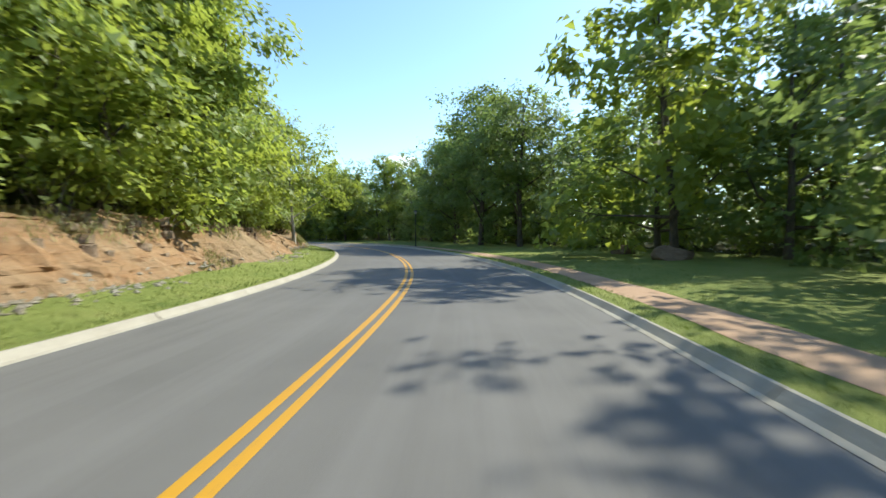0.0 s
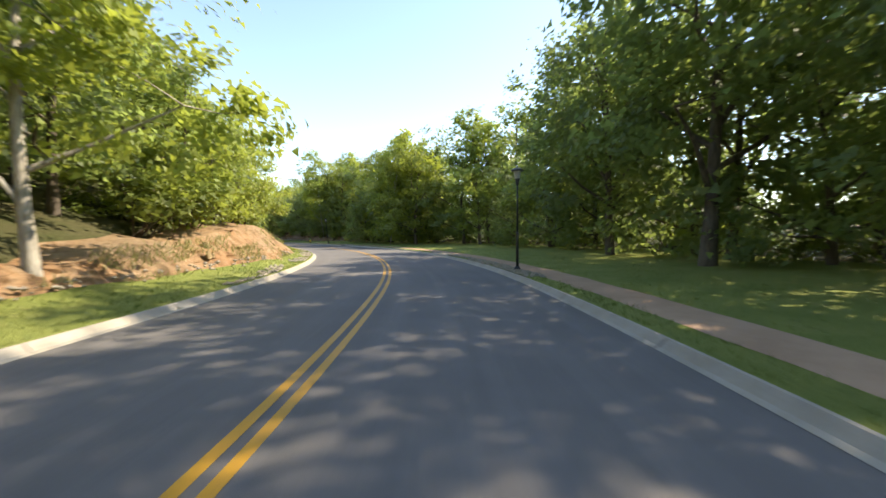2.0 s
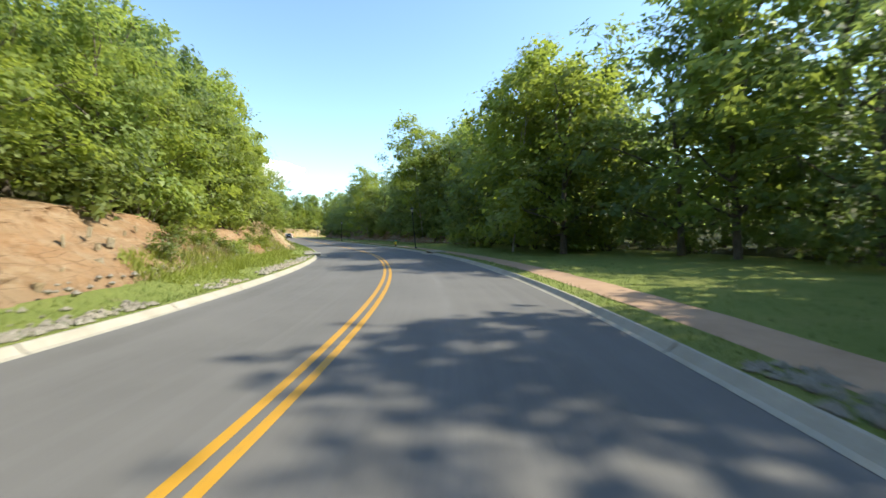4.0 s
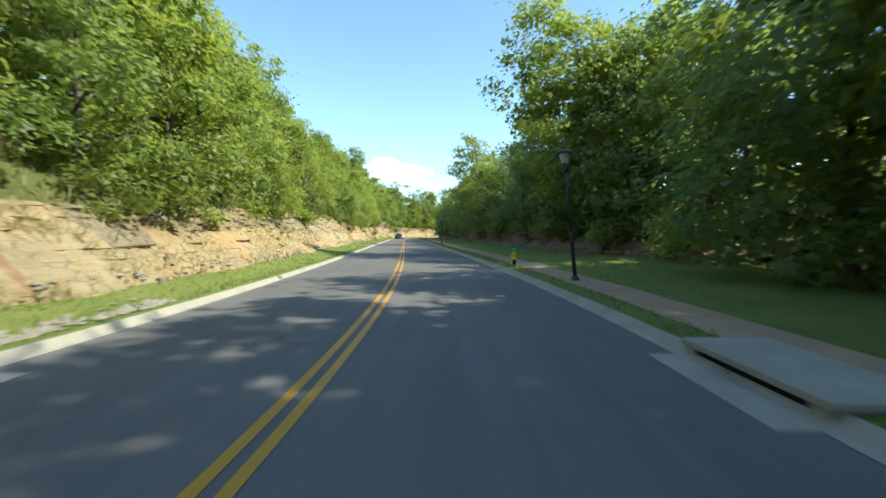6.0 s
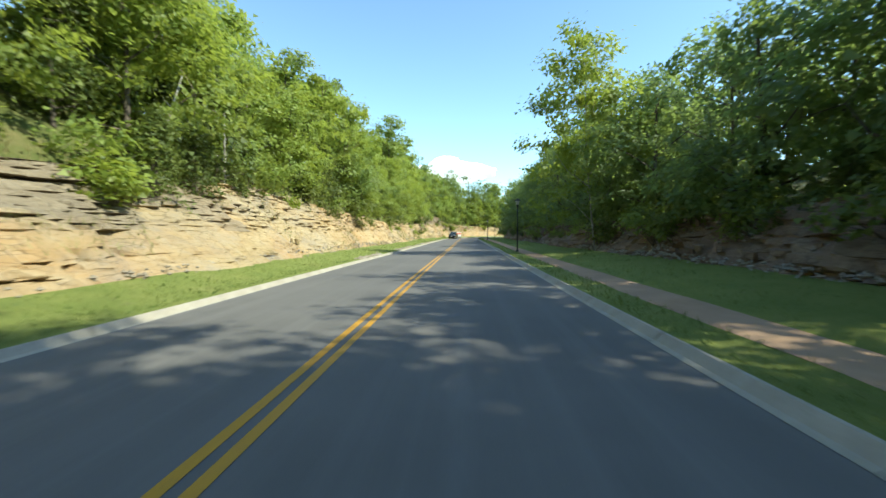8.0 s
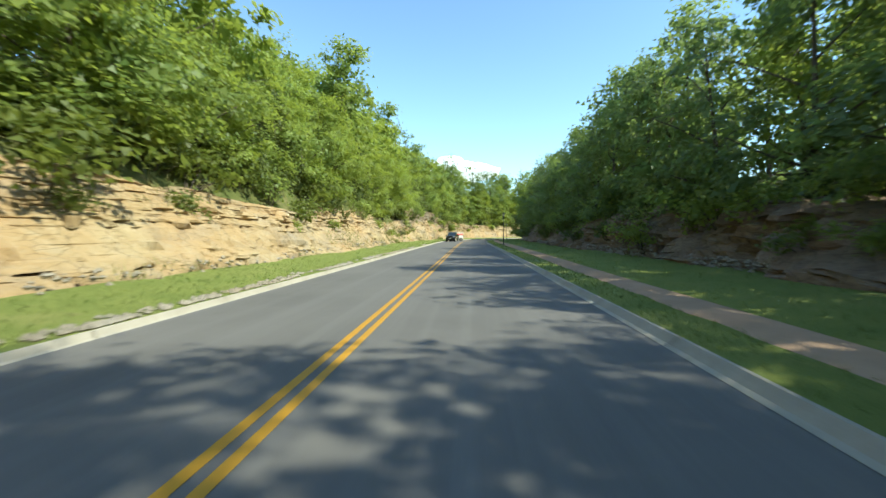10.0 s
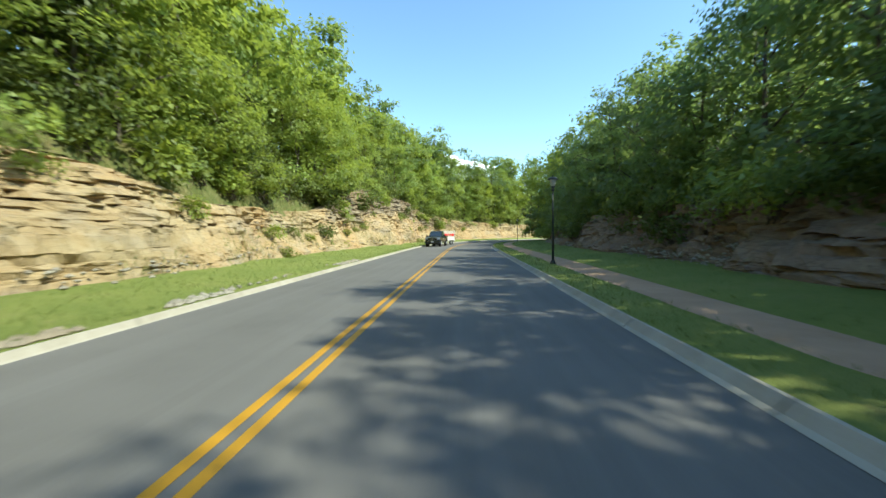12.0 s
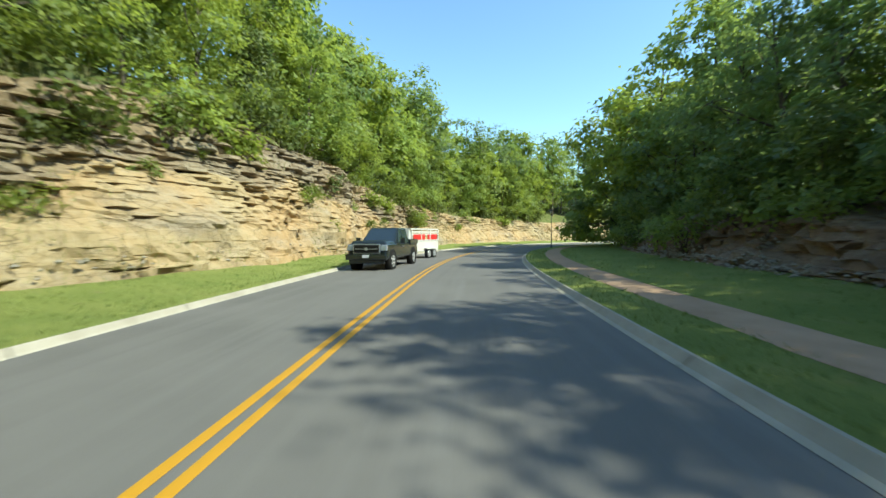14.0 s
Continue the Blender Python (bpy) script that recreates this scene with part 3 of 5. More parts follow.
def stones_on(face, side, s0, s1, tab, count, mat, seed, big=1.0):
    """Loose and jutting stones of a cut, pieces of its face."""
    rng = np.random.RandomState(seed)
    meshes = []
    for i in range(7):
        m = slab_mesh(seed + i)
        m.materials.append(mat)
        meshes.append(m)
    for i in range(count):
        s = rng.uniform(s0, s1)
        top, foot = float(prof(tab, s, 2)), float(prof(tab, s, 1))
        f = rng.rand() ** 1.2
        z = 0.25 + f * (top - 0.2)
        d = foot + 0.8 * z * float(prof(tab, s, 3)) + 0.05 - (0.25 if f < 0.1 else 0.0)
        x, y = at(s, side * d)
        ob = new("stone", meshes[rng.randint(7)])
        w = rng.uniform(0.25, 0.85) * (1.0 if f > 0.12 else 0.6) * big
        ob.matrix_world = pose(float(x), float(y), z, rng.uniform(-9, 9), rng.uniform(-9, 9), heading(s) + 90 + rng.uniform(-22, 22)) @ Matrix.Diagonal((w, w * rng.uniform(0.6, 1.0), rng.uniform(0.1, 0.3), 1))
        ob.parent = face


def build_rubble(side, s0, s1, tab, count, mat, name, label, seed):
    """Small broken stone at the foot of a cut."""
    rng = np.random.RandomState(seed)
    s = rng.uniform(s0, s1, count)
    if callable(tab):
        d = tab(s, rng)
        few = vnoise(s * 0.5, d * 1.2, seed) > 0.5
        s, d = s[few], d[few]
        count = len(s)
    else:
        d = prof(tab, s, 1) - np.abs(rng.normal(0, 0.16, count)) + 0.3
    x, y = at(s, side * d)
    z = ground_z(s, side * d) + 0.03
    r = rng.uniform(0.03, 0.1, count)
    base = np.array([(1, 0, 0), (-0.9, 0.1, 0.1), (0, 1, 0), (0.1, -0.9, 0), (0, 0.1, 0.7), (0, 0, -0.6)])
    tri = np.array([(0, 2, 4), (2, 1, 4), (1, 3, 4), (3, 0, 4), (2, 0, 5), (1, 2, 5), (3, 1, 5), (0, 3, 5)])
    jit = 1 + 0.5 * (rng.rand(count, 6, 3) - 0.5)
    a = rng.uniform(0, 6.28, count)
    v = base[None] * jit * r[:, None, None]
    vx = v[..., 0] * np.cos(a)[:, None] - v[..., 1] * np.sin(a)[:, None]
    vy = v[..., 0] * np.sin(a)[:, None] + v[..., 1] * np.cos(a)[:, None]
    v = np.stack([vx + x[:, None], vy + y[:, None], v[..., 2] + z[:, None]], -1).reshape(-1, 3)
    t = (tri[None] + 6 * np.arange(count)[:, None, None]).reshape(-1, 3)
    tagged(new(name, mesh_np(name, v, tris=t, mats=[mat])), label, "rubble", kind="stuff")


# ---------------------------------------------------------------- trees
def tube(path, radii, sides=6):
    """Vertices and quads of a tapered tube through points."""
    p = np.asarray(path, float)
    v, q = [], []
    for i, c in enumerate(p):
        t = p[min(i + 1, len(p) - 1)] - p[max(i - 1, 0)]
        t = t / (np.linalg.norm(t) + 1e-9)
        u = np.cross(t, (0.3, 0.9, 0.1))
        u /= np.linalg.norm(u) + 1e-9
        w = np.cross(t, u)
        for j in range(sides):
            a = 2 * math.pi * j / sides
            v.append(c + radii[i] * (math.cos(a) * u + math.sin(a) * w))
    for i in range(len(p) - 1):
        for j in range(sides):
            k2 = (j + 1) % sides
            q.append((i * sides + j, i * sides + k2, (i + 1) * sides + k2, (i + 1) * sides + j))
    return v, q


def join(tubes):
    v, q, n = [], [], 0
    for tv, tq in tubes:
        v += [tuple(a) for a in tv]
        q += [tuple(i + n for i in f) for f in tq]
        n += len(tv)
    return v, q


def leaves(centres, size, rng, flat=0.6, outward=None, aspect=0.72, simple=False):
    """Folded diamond leaves at the centres, as vertices and triangles."""
    n = len(centres)
    up = rng.normal(0, 1, (n, 3)) * (1 - flat)
    up[:, 2] += flat * 1.4
    if outward is not None:
        up += 0.8 * outward
    up /= np.linalg.norm(up, axis=1)[:, None] + 1e-9
    ax = rng.normal(0, 1, (n, 3))
    ax -= (ax * up).sum(1)[:, None] * up
    ax /= np.linalg.norm(ax, axis=1)[:, None] + 1e-9
    sd = np.cross(up, ax)
    L = (size * rng.uniform(0.65, 1.35, n))[:, None]
    W = L * aspect
    droop = up * L * 0.16
    if simple:
        W = W * 1.3
        v = np.stack([centres - ax * L * 0.5 + sd * W * 0.5, centres - ax * L * 0.3 - sd * W * 0.5, centres + ax * L * 0.5 - droop], 1).reshape(-1, 3)
        return v, np.arange(3 * n).reshape(-1, 3)
    a = centres - ax * L * 0.5
    b = centres + ax * L * 0.5 - droop
    c = centres + ax * L * 0.08 + sd * W * 0.5 - droop * 0.7
    d = centres + ax * L * 0.08 - sd * W * 0.5 - droop * 0.7
    v = np.stack([a, c, b, d], 1).reshape(-1, 3)
    i = 4 * np.arange(n)[:, None]
    t = np.concatenate([i + np.array([[0, 1, 2]]), i + np.array([[0, 2, 3]])], 1).reshape(-1, 3)
    return v, t


def crown_points(lobes, clusters, per, rng, spread, flatten=0.6):
    """Leaf places: clusters on the shells of the lobes, each a flattened spray."""
    wts = np.array([l[3] ** 2 for l in lobes])
    pick = rng.choice(len(lobes), clusters, p=wts / wts.sum())
    lb = np.array(lobes)[pick]
    dirs = rng.normal(0, 1, (clusters, 3))
    dirs[:, 2] = dirs[:, 2] * 0.9 + 0.15
    dirs /= np.linalg.norm(dirs, axis=1)[:, None]
    rad = lb[:, 3] * (0.68 + 0.36 * rng.rand(clusters))
    cen = lb[:, :3] + dirs * rad[:, None] * np.array([1, 1, 0.85])
    off = rng.normal(0, 1, (clusters, per, 3)) * spread * np.array([1, 1, flatten])
    pts = cen[:, None, :] + off * rng.uniform(0.7, 1.25, (clusters, 1, 1))
    out = np.repeat(dirs, per, 0)
    return pts.reshape(-1, 3), out, cen


def broadleaf(height, spread, low, seed, leafmat, bark, label, clusters=75, per=60, leaf=0.26, trunk_r=0.16, lobes_n=9, tuft=0.5, simple=False):
    """A tree with a tapered trunk, limbs and a ragged crown of leaf sprays."""
    rng = np.random.RandomState(seed)
    lean = rng.normal(0, 0.05, 2)
    lobes = []
    for i in range(lobes_n):
        f = low + (0.93 - low) * (i + 0.3 * rng.rand()) / (lobes_n - 0.3)
        g = (f - low) / (1 - low)
        wide = spread * (0.55 + 0.75 * math.sin(math.pi * min(1, 0.18 + 0.78 * g)) - 0.25 * g)
        a = i * 2.4 + rng.uniform(-0.5, 0.5)
        r = wide * rng.uniform(0.35, 0.75) * (1 - 0.7 * g * g)
        lobes.append((math.cos(a) * r + lean[0] * f * height, math.sin(a) * r + lean[1] * f * height, f * height, max(0.5, wide * rng.uniform(0.42, 0.68))))
    zmax = max(l[2] + 0.8 * l[3] for l in lobes)
    lobes = [(x, y, z * height / zmax, r) for x, y, z, r in lobes]
    pts, out, cen = crown_points(lobes, clusters, per, rng, tuft)
    keep = pts[:, 2] > 0.25
    v, t = leaves(pts[keep], leaf, rng, outward=out[keep], simple=simple)
    tb = []
    path = [(lean[0] * f * height + 0.12 * math.sin(5 * f + seed), lean[1] * f * height + 0.12 * math.cos(4 * f + seed) - 0.12, f * height - 0.25) for f in np.linspace(0, 0.88, 7)]
    tb.append(tube(path, [trunk_r * (1.25 if i == 0 else 1 - 0.13 * i) for i in range(7)], 7))
    for l in lobes:
        zb = max(0.12 * height, l[2] - 0.16 * height)
        f = zb / height
        b0 = np.array([lean[0] * zb, lean[1] * zb - 0.05, zb])
        e = np.array(l[:3])
        m = (b0 + e) / 2 + rng.normal(0, 0.15, 3)
        r0 = trunk_r * (0.55 - 0.35 * f)
        tb.append(tube([b0, m, e], [r0, r0 * 0.65, r0 * 0.3], 5))
        near = cen[np.linalg.norm(cen - e, axis=1) < l[3] * 1.3][:2]
        for c in near:
            tb.append(tube([e, (e + c) / 2 + rng.normal(0, 0.08, 3), c], [r0 * 0.3, r0 * 0.2, r0 * 0.08], 3))
    tv, tq = join(tb)
    root = tagged(new("tree"), label, "tree", group="roadside trees")
    part("trunk", mesh_np("trunk", tv, tq, mats=[bark], smooth=True), None, root)
    part("crown", mesh_np("crown", v, tris=t, mats=[leafmat]), None, root)
    return root


def cedar(height, spread, seed, label):
    """A conical cedar with drooping dense sprays."""
    rng = np.random.RandomState(seed)
    n = 62
    f = rng.rand(n) ** 0.8
    z = height * (0.06 + 0.92 * f)
    a = rng.uniform(0, 6.283, n)
    r = spread * (1.02 - f) ** 0.75 * rng.uniform(0.45, 1.0, n)
    cen = np.stack([np.cos(a) * r, np.sin(a) * r, z], 1)
    off = rng.normal(0, 1, (n, 44, 3)) * np.array([0.26, 0.26, 0.3]) * (0.6 + 0.8 * (1 - f))[:, None, None]
    pts = (cen[:, None] + off).reshape(-1, 3)
    out = np.repeat(np.stack([np.cos(a), np.sin(a), 0.8 + 0 * a], 1), 44, 0)
    v, t = leaves(pts, 0.25, rng, flat=0.15, outward=out, aspect=0.36, simple=True)
    tb = [tube([(0, 0, -0.25), (0.05, 0, height * 0.5), (0, 0.05, height * 0.95)], [0.11, 0.07, 0.015], 6)]
    for c in cen[::3]:
        tb.append(tube([(0, 0, max(0.2, c[2] - 0.3)), c], [0.025, 0.008], 4))
    tv, tq = join(tb)
    root = tagged(new("cedar_tree"), label, "tree", group="roadside trees")
    part("trunk", mesh_np("trunk", tv, tq, mats=[M_BARK], smooth=True), None, root)
    part("crown", mesh_np("crown", v, tris=t, mats=[M_CEDAR]), None, root)
    return root


def shrub(height, spread, seed, leafmat, label, leaf=0.165):
    rng = np.random.RandomState(seed)
    lobes = [(rng.normal(0, 0.45 * spread), rng.normal(0, 0.45 * spread), height * rng.uniform(0.3, 0.75), spread * rng.uniform(0.35, 0.6)) for _ in range(6)]
    pts, out, cen = crown_points(lobes, 20, 29, rng, 0.26, 0.7)
    pts[:, 2] = np.abs(pts[:, 2])
    v, t = leaves(pts, leaf * 1.12, rng, outward=out, simple=True)
    tb = [tube([(0.05 * i, 0.03 * i, -0.15), c * np.array([0.5, 0.5, 0.6]), c], [0.025, 0.015, 0.005], 4) for i, c in enumerate(cen[:9])]
    tv, tq = join(tb)
    root = tagged(new("shrub"), label, "shrub", group="bank shrubs")
    part("branchwork", mesh_np("branchwork", tv, tq, mats=[M_BARK], smooth=True), None, root)
    part("foliage", mesh_np("foliage", v, tris=t, mats=[leafmat]), None, root)
    return root


RECIPES = {
    "edge_a": lambda: broadleaf(10.5, 3.6, 0.1, 11, M_LEAF, M_BARK, "broadleaf tree with dense bright green crown down to the bank", 124, 58, 0.235, tuft=0.38, simple=True),
    "edge_b": lambda: broadleaf(9.5, 3.3, 0.08, 12, M_LEAF_Y, M_BARK, "leafy tree with yellow-green sunlit foliage and low branches", 120, 58, 0.23, tuft=0.38, simple=True),
    "edge_c": lambda: broadleaf(10.5, 3.9, 0.12, 13, M_LEAF_B, M_BARK, "oak tree with deep green leaves and spreading low limbs", 104, 50, 0.23, tuft=0.38, simple=True),
    "edge_d": lambda: broadleaf(8.0, 3.0, 0.06, 14, M_LEAF, M_BARK, "young broadleaf tree with layered green sprays", 110, 56, 0.22, tuft=0.36, simple=True),
    "edge_e": lambda: broadleaf(9.0, 3.4, 0.1, 23, M_LEAF_B, M_BARK, "broadleaf tree with layered foliage coloured dark green for shade", 102, 50, 0.23, tuft=0.38, simple=True),
    "understory": lambda: broadleaf(5.0, 2.6, 0.05, 27, M_LEAF_B, M_BARK, "dense young tree filling the shaded understory", 64, 40, 0.28, 0.06, 8, 0.38, simple=True),
    "tall_a": lambda: broadleaf(13.5, 4.0, 0.13, 15, M_LEAF_B, M_BARK, "tall forest oak with dark green crown above its short trunk", 110, 44, 0.32, 0.17, tuft=0.44, simple=True),
    "tall_b": lambda: broadleaf(14.0, 3.4, 0.17, 16, M_LEAF, M_BARK, "tall slender broadleaf tree with uneven green crown", 116, 44, 0.34, 0.15, tuft=0.42, simple=True),
    "tall_c": lambda: broadleaf(12.5, 4.0, 0.12, 17, M_LEAF_Y, M_BARK, "tall tree with light green open crown", 116, 44, 0.34, 0.15, tuft=0.42, simple=True),
    "roadside_oak": lambda: broadleaf(13.5, 4.4, 0.3, 25, M_LEAF_B, M_BARK, "large roadside oak with heavy dark limbs and broad crown", 180, 70, 0.24, 0.22, 13, 0.48, simple=True),
    "sycamore": lambda: broadleaf(13.0, 3.2, 0.24, 18, M_LEAF_Y, M_BARK_PALE, "tall sycamore with pale trunk and airy light green crown", 130, 60, 0.22, 0.06, 12, 0.36, simple=True),
    "verge_tree": lambda: broadleaf(10.5, 3.5, 0.26, 19, M_LEAF_Y, M_BARK_PALE, "broadleaf tree with pale bare lower trunk at the verge", 110, 70, 0.21, 0.15, tuft=0.4, simple=True),
    "cedar_a": lambda: cedar(6.5, 1.9, 21, "olive green conical cedar growing above the rock cut"),
    "cedar_b": lambda: cedar(5.0, 1.7, 22, "small dense cedar on the rocky bank"),
    "shrub_a": lambda: shrub(1.6, 1.2, 31, M_SHRUB, "yellow-green shrub rooted on top of the rock cut"),
    "shrub_b": lambda: shrub(2.1, 1.4, 32, M_LEAF, "bushy green shrub at the edge of the woods"),
    "shrub_c": lambda: shrub(1.2, 1.0, 33, M_LEAF_Y, "low bright green sapling bush on the bank"),
    "shrub_d": lambda: shrub(1.8, 1.3, 34, M_CEDAR, "dark olive cedar bush on the rocky slope"),
}
MADE = {}


def plant(kind, s, d, scale=1.0, turn=0.0, tilt=(0.0, 0.0), sink=0.0, squash=1.0):
    x, y = at(s, d)
    m = pose(float(x), float(y), float(ground_z(s, d)) - sink, tilt[0], tilt[1], turn) @ Matrix.Diagonal((scale, scale, scale * squash, 1))
    if kind not in MADE:
        MADE[kind] = RECIPES[kind]()
        MADE[kind].matrix_world = m
        return MADE[kind]
    first = MADE[kind]
    keep = first.matrix_basis.copy()
    first.matrix_basis = Matrix.Identity(4)
    ob = copy_thing(first, m)
    first.matrix_basis = keep
    return ob


def plant_woods():
    rng = np.random.RandomState(5)
    r = rng.uniform

    def brow_l(s):
        return float(prof(CUT_L, s, 1)) + float(prof(CUT_L, s, 3)) * float(prof(CUT_L, s, 2))

    def brow_r(s):
        rocky = float(prof(CUT_R, s, 1)) + float(prof(CUT_R, s, 3)) * float(prof(CUT_R, s, 2))
        return float(np.interp(s, [0, 96, 104, 116, 124], [11.8, 11.8, 9.6, 9.6, rocky])) if s < 124 else rocky

    def row(s, s1, gap, kinds, brow, side, near, far, low, high, tilt=4):
        while s < s1:
            k2 = rng.choice(kinds)
            if side < 0 and 57 < s < 68.5 and near < 3:
                s += gap
                continue
            plant(k2, s + r(-0.8, 0.8), side * (brow(s) + r(near, far)), r(low, high), r(0, 360), (r(-tilt, tilt), r(-tilt, tilt)), sink=0.1)
            s += gap * r(0.8, 1.25)

    low_kinds = ["shrub_a", "shrub_b", "shrub_c", "shrub_d"]
    # left: brow shrubs, ledge shrubs, then the wood's edge and the tall trees behind
    row(112, 285, 2.8, low_kinds, brow_l, -1, -0.6, 0.9, 0.8, 1.35)
    row(113, 285, 3.0, ["shrub_a", "shrub_b", "shrub_d", "cedar_b"], brow_l, -1, 0.9, 2.8, 0.7, 1.15)
    row(114, 270, 5.6, low_kinds, brow_l, -1, -1.0, -0.4, 0.4, 0.7)
    row(214, 256, 1.9, ["shrub_a", "shrub_d", "shrub_c", "shrub_d"], brow_l, -1, -0.9, 0.6, 0.6, 1.15)
    row(206, 246, 2.6, ["shrub_c", "shrub_a", "shrub_c"], brow_l, -1, -1.9, -0.6, 0.3, 0.55)
    row(166, 224, 1.9, ["shrub_a", "shrub_d", "shrub_b", "shrub_c"], brow_l, -1, 0.1, 3.0, 0.9, 1.45)
    row(24, 66, 2.0, ["shrub_b", "shrub_c", "shrub_a", "shrub_b"], brow_l, -1, -0.25, 0.9, 0.75, 1.35)
    row(70, 94, 3.0, ["shrub_b", "shrub_d"], brow_l, -1, 0.6, 1.6, 0.8, 1.2)
    row(92, 110, 2.0, ["shrub_b", "shrub_c", "shrub_a"], brow_l, -1, -0.2, 0.7, 0.75, 1.2)
    row(168, 194, 2.7, ["edge_b", "edge_d", "edge_b"], brow_l, -1, 0.7, 2.0, 0.48, 0.66)
    row(184, 204, 1.3, ["shrub_d", "shrub_b", "cedar_b"], brow_l, -1, 0.2, 2.6, 0.75, 1.2)
    row(150, 186, 1.7, ["shrub_d", "shrub_a", "shrub_b", "cedar_b"], brow_l, -1, 0.0, 2.6, 0.7, 1.15)
    row(92, 108, 1.1, ["shrub_c", "shrub_a"], lambda s: float(prof(CUT_L, s, 1)), -1, 0.2, 1.3, 0.3, 0.55)
    # trees below s 29 stand unseen behind the camera, added to close in light
    for s0, s1, k2 in ((14, 68, 1.0), (70, 98, 0.68), (99, 112, 0.8)):
        row(s0, s1, 3.3, ["edge_a", "edge_b", "edge_b", "edge_d"], brow_l, -1, 1.0, 2.2, 0.8 * k2, 0.98 * k2)
        row(s0, s1, 4.0, ["edge_a", "edge_c", "tall_a", "tall_c"], brow_l, -1, 4.0, 5.4, 0.84 * k2, 1.0 * k2, 3)
    row(113, 285, 3.2, ["cedar_a", "cedar_b", "edge_d", "edge_b", "edge_b", "cedar_a"], brow_l, -1, 0.8, 2.0, 0.58, 0.88)
    row(113, 150, 4.3, ["edge_a", "edge_b", "tall_c", "edge_a", "tall_c"], brow_l, -1, 3.0, 4.4, 0.86, 1.06, 3)
    row(151, 290, 4.3, ["edge_a", "edge_b", "tall_c", "edge_a", "tall_c"], brow_l, -1, 3.0, 4.4, 0.74, 0.93, 3)
    row(10, 290, 10.0, ["tall_c", "tall_b", "tall_c"], brow_l, -1, 7.2, 9.2, 0.82, 1.0, 3)
    # right
    row(10, 110, 5.0, ["shrub_b", "shrub_d", "shrub_a"], brow_r, 1, 1.2, 4.5, 0.8, 1.2)
    row(112, 290, 6.0, ["shrub_a", "shrub_b", "shrub_b", "shrub_c"], brow_r, 1, -0.8, 0.3, 0.7, 1.2)
    row(128, 262, 2.7, ["shrub_b", "shrub_a", "shrub_d"], brow_r, 1, -1.5, -0.3, 0.5, 1.0)
    # here too the first trees are unseen, added behind the camera against open light
    row(6, 60, 6.2, ["edge_e", "edge_c", "edge_d"], brow_r, 1, 1.6, 3.0, 1.0, 1.25)
    row(62, 96, 5.2, ["edge_e", "edge_c", "edge_e"], brow_r, 1, 1.6, 3.0, 0.9, 1.1)
    row(4, 96, 8.0, ["tall_a", "tall_b", "edge_c", "tall_a"], brow_r, 1, 5.0, 7.5, 0.9, 1.1, 3)
    row(40, 112, 6.5, ["edge_e", "understory", "edge_e"], brow_r, 1, 9.0, 12.0, 0.8, 1.0, 3)
    row(30, 112, 5.0, ["understory"], brow_r, 1, 6.5, 12.0, 0.7, 1.0, 3)
    row(98, 140, 3.8, ["edge_e", "edge_c", "edge_e", "edge_c"], brow_r, 1, 1.0, 2.4, 0.95, 1.12)
    row(98, 140, 5.2, ["tall_a", "tall_b", "tall_c"], brow_r, 1, 4.5, 6.5, 0.88, 1.05, 3)
    row(141, 290, 3.7, ["edge_e", "edge_c", "edge_c", "edge_e"], brow_r, 1, 0.4, 1.5, 0.68, 0.87)
    row(141, 290, 5.6, ["tall_a", "edge_c", "tall_a", "tall_b"], brow_r, 1, 3.2, 5.2, 0.72, 0.88, 3)
    row(70, 98, 7.0, ["tall_a", "tall_b", "tall_c"], brow_r, 1, 0.8, 2.6, 0.95, 1.12, 3)
    row(124, 285, 3.4, ["understory", "understory", "understory"], brow_r, 1, -0.1, 0.9, 0.42, 0.7, 5)
    # the dense wood where the road bends out of sight, and the fuller right skyline
    row(240, 305, 3.4, ["tall_a", "tall_c", "cedar_a", "tall_b"], brow_l, -1, 1.5, 6.0, 0.85, 1.08, 3)
    # single trees that stand out
    plant("tall_c", 112.5, 12.2, 1.16, 70)
    plant("tall_c", 106.2, 12.6, 1.2, 210)
    plant("sycamore", 128.1, 9.7, 1.12, 40, (0, -4))
    plant("sycamore", 128.8, 11.3, 0.92, 150, (2, -3))
    plant("sycamore", 156.0, 8.9, 0.98, 160, (2, 2))
    plant("sycamore", 104.4, 8.2, 0.98, 250)
    plant("edge_b", 101.0, 9.6, 1.15, 90)
    plant("roadside_oak", 62.5, 11.2, 0.98, 75, (0, -4))
    plant("roadside_oak", 68.5, 10.5, 1.14, 195, (0, -4))
    plant("roadside_oak", 75.0, 11.2, 0.92, 20, (0, -2))
    plant("tall_c", 47.0, 11.4, 1.18, 130)
    plant("verge_tree", 63.5, -6.25, 0.9, 200)
    plant("edge_d", 60.0, -9.2, 0.9, 20)
    plant("edge_c", 68.0, -9.0, 0.85, 120)
    plant("tall_c", 252.0, 12.0, 1.12, 20)
    plant("tall_c", 257.5, 10.8, 1.15, 200)
    plant("edge_c", 262.0, 9.8, 1.3, 90)
    plant("tall_c", 267.0, 10.4, 1.2, 190)
    plant("tall_a", 272.0, 11.2, 1.15, 140)
    plant("tall_b", 246.0, 14.5, 1.05, 100)
    plant("tall_b", 198.5, -11.2, 1.0, 60)
    plant("tall_c", 226.0, -13.4, 1.12, 260)
    plant("tall_b", 231.5, -14.0, 1.12, 30)
    plant("tall_a", 243.0, -13.2, 1.12, 120)
    plant("tall_c", 250.0, -13.6, 1.15, 220)
    plant("tall_a", 262.0, -13.0, 1.15, 320)
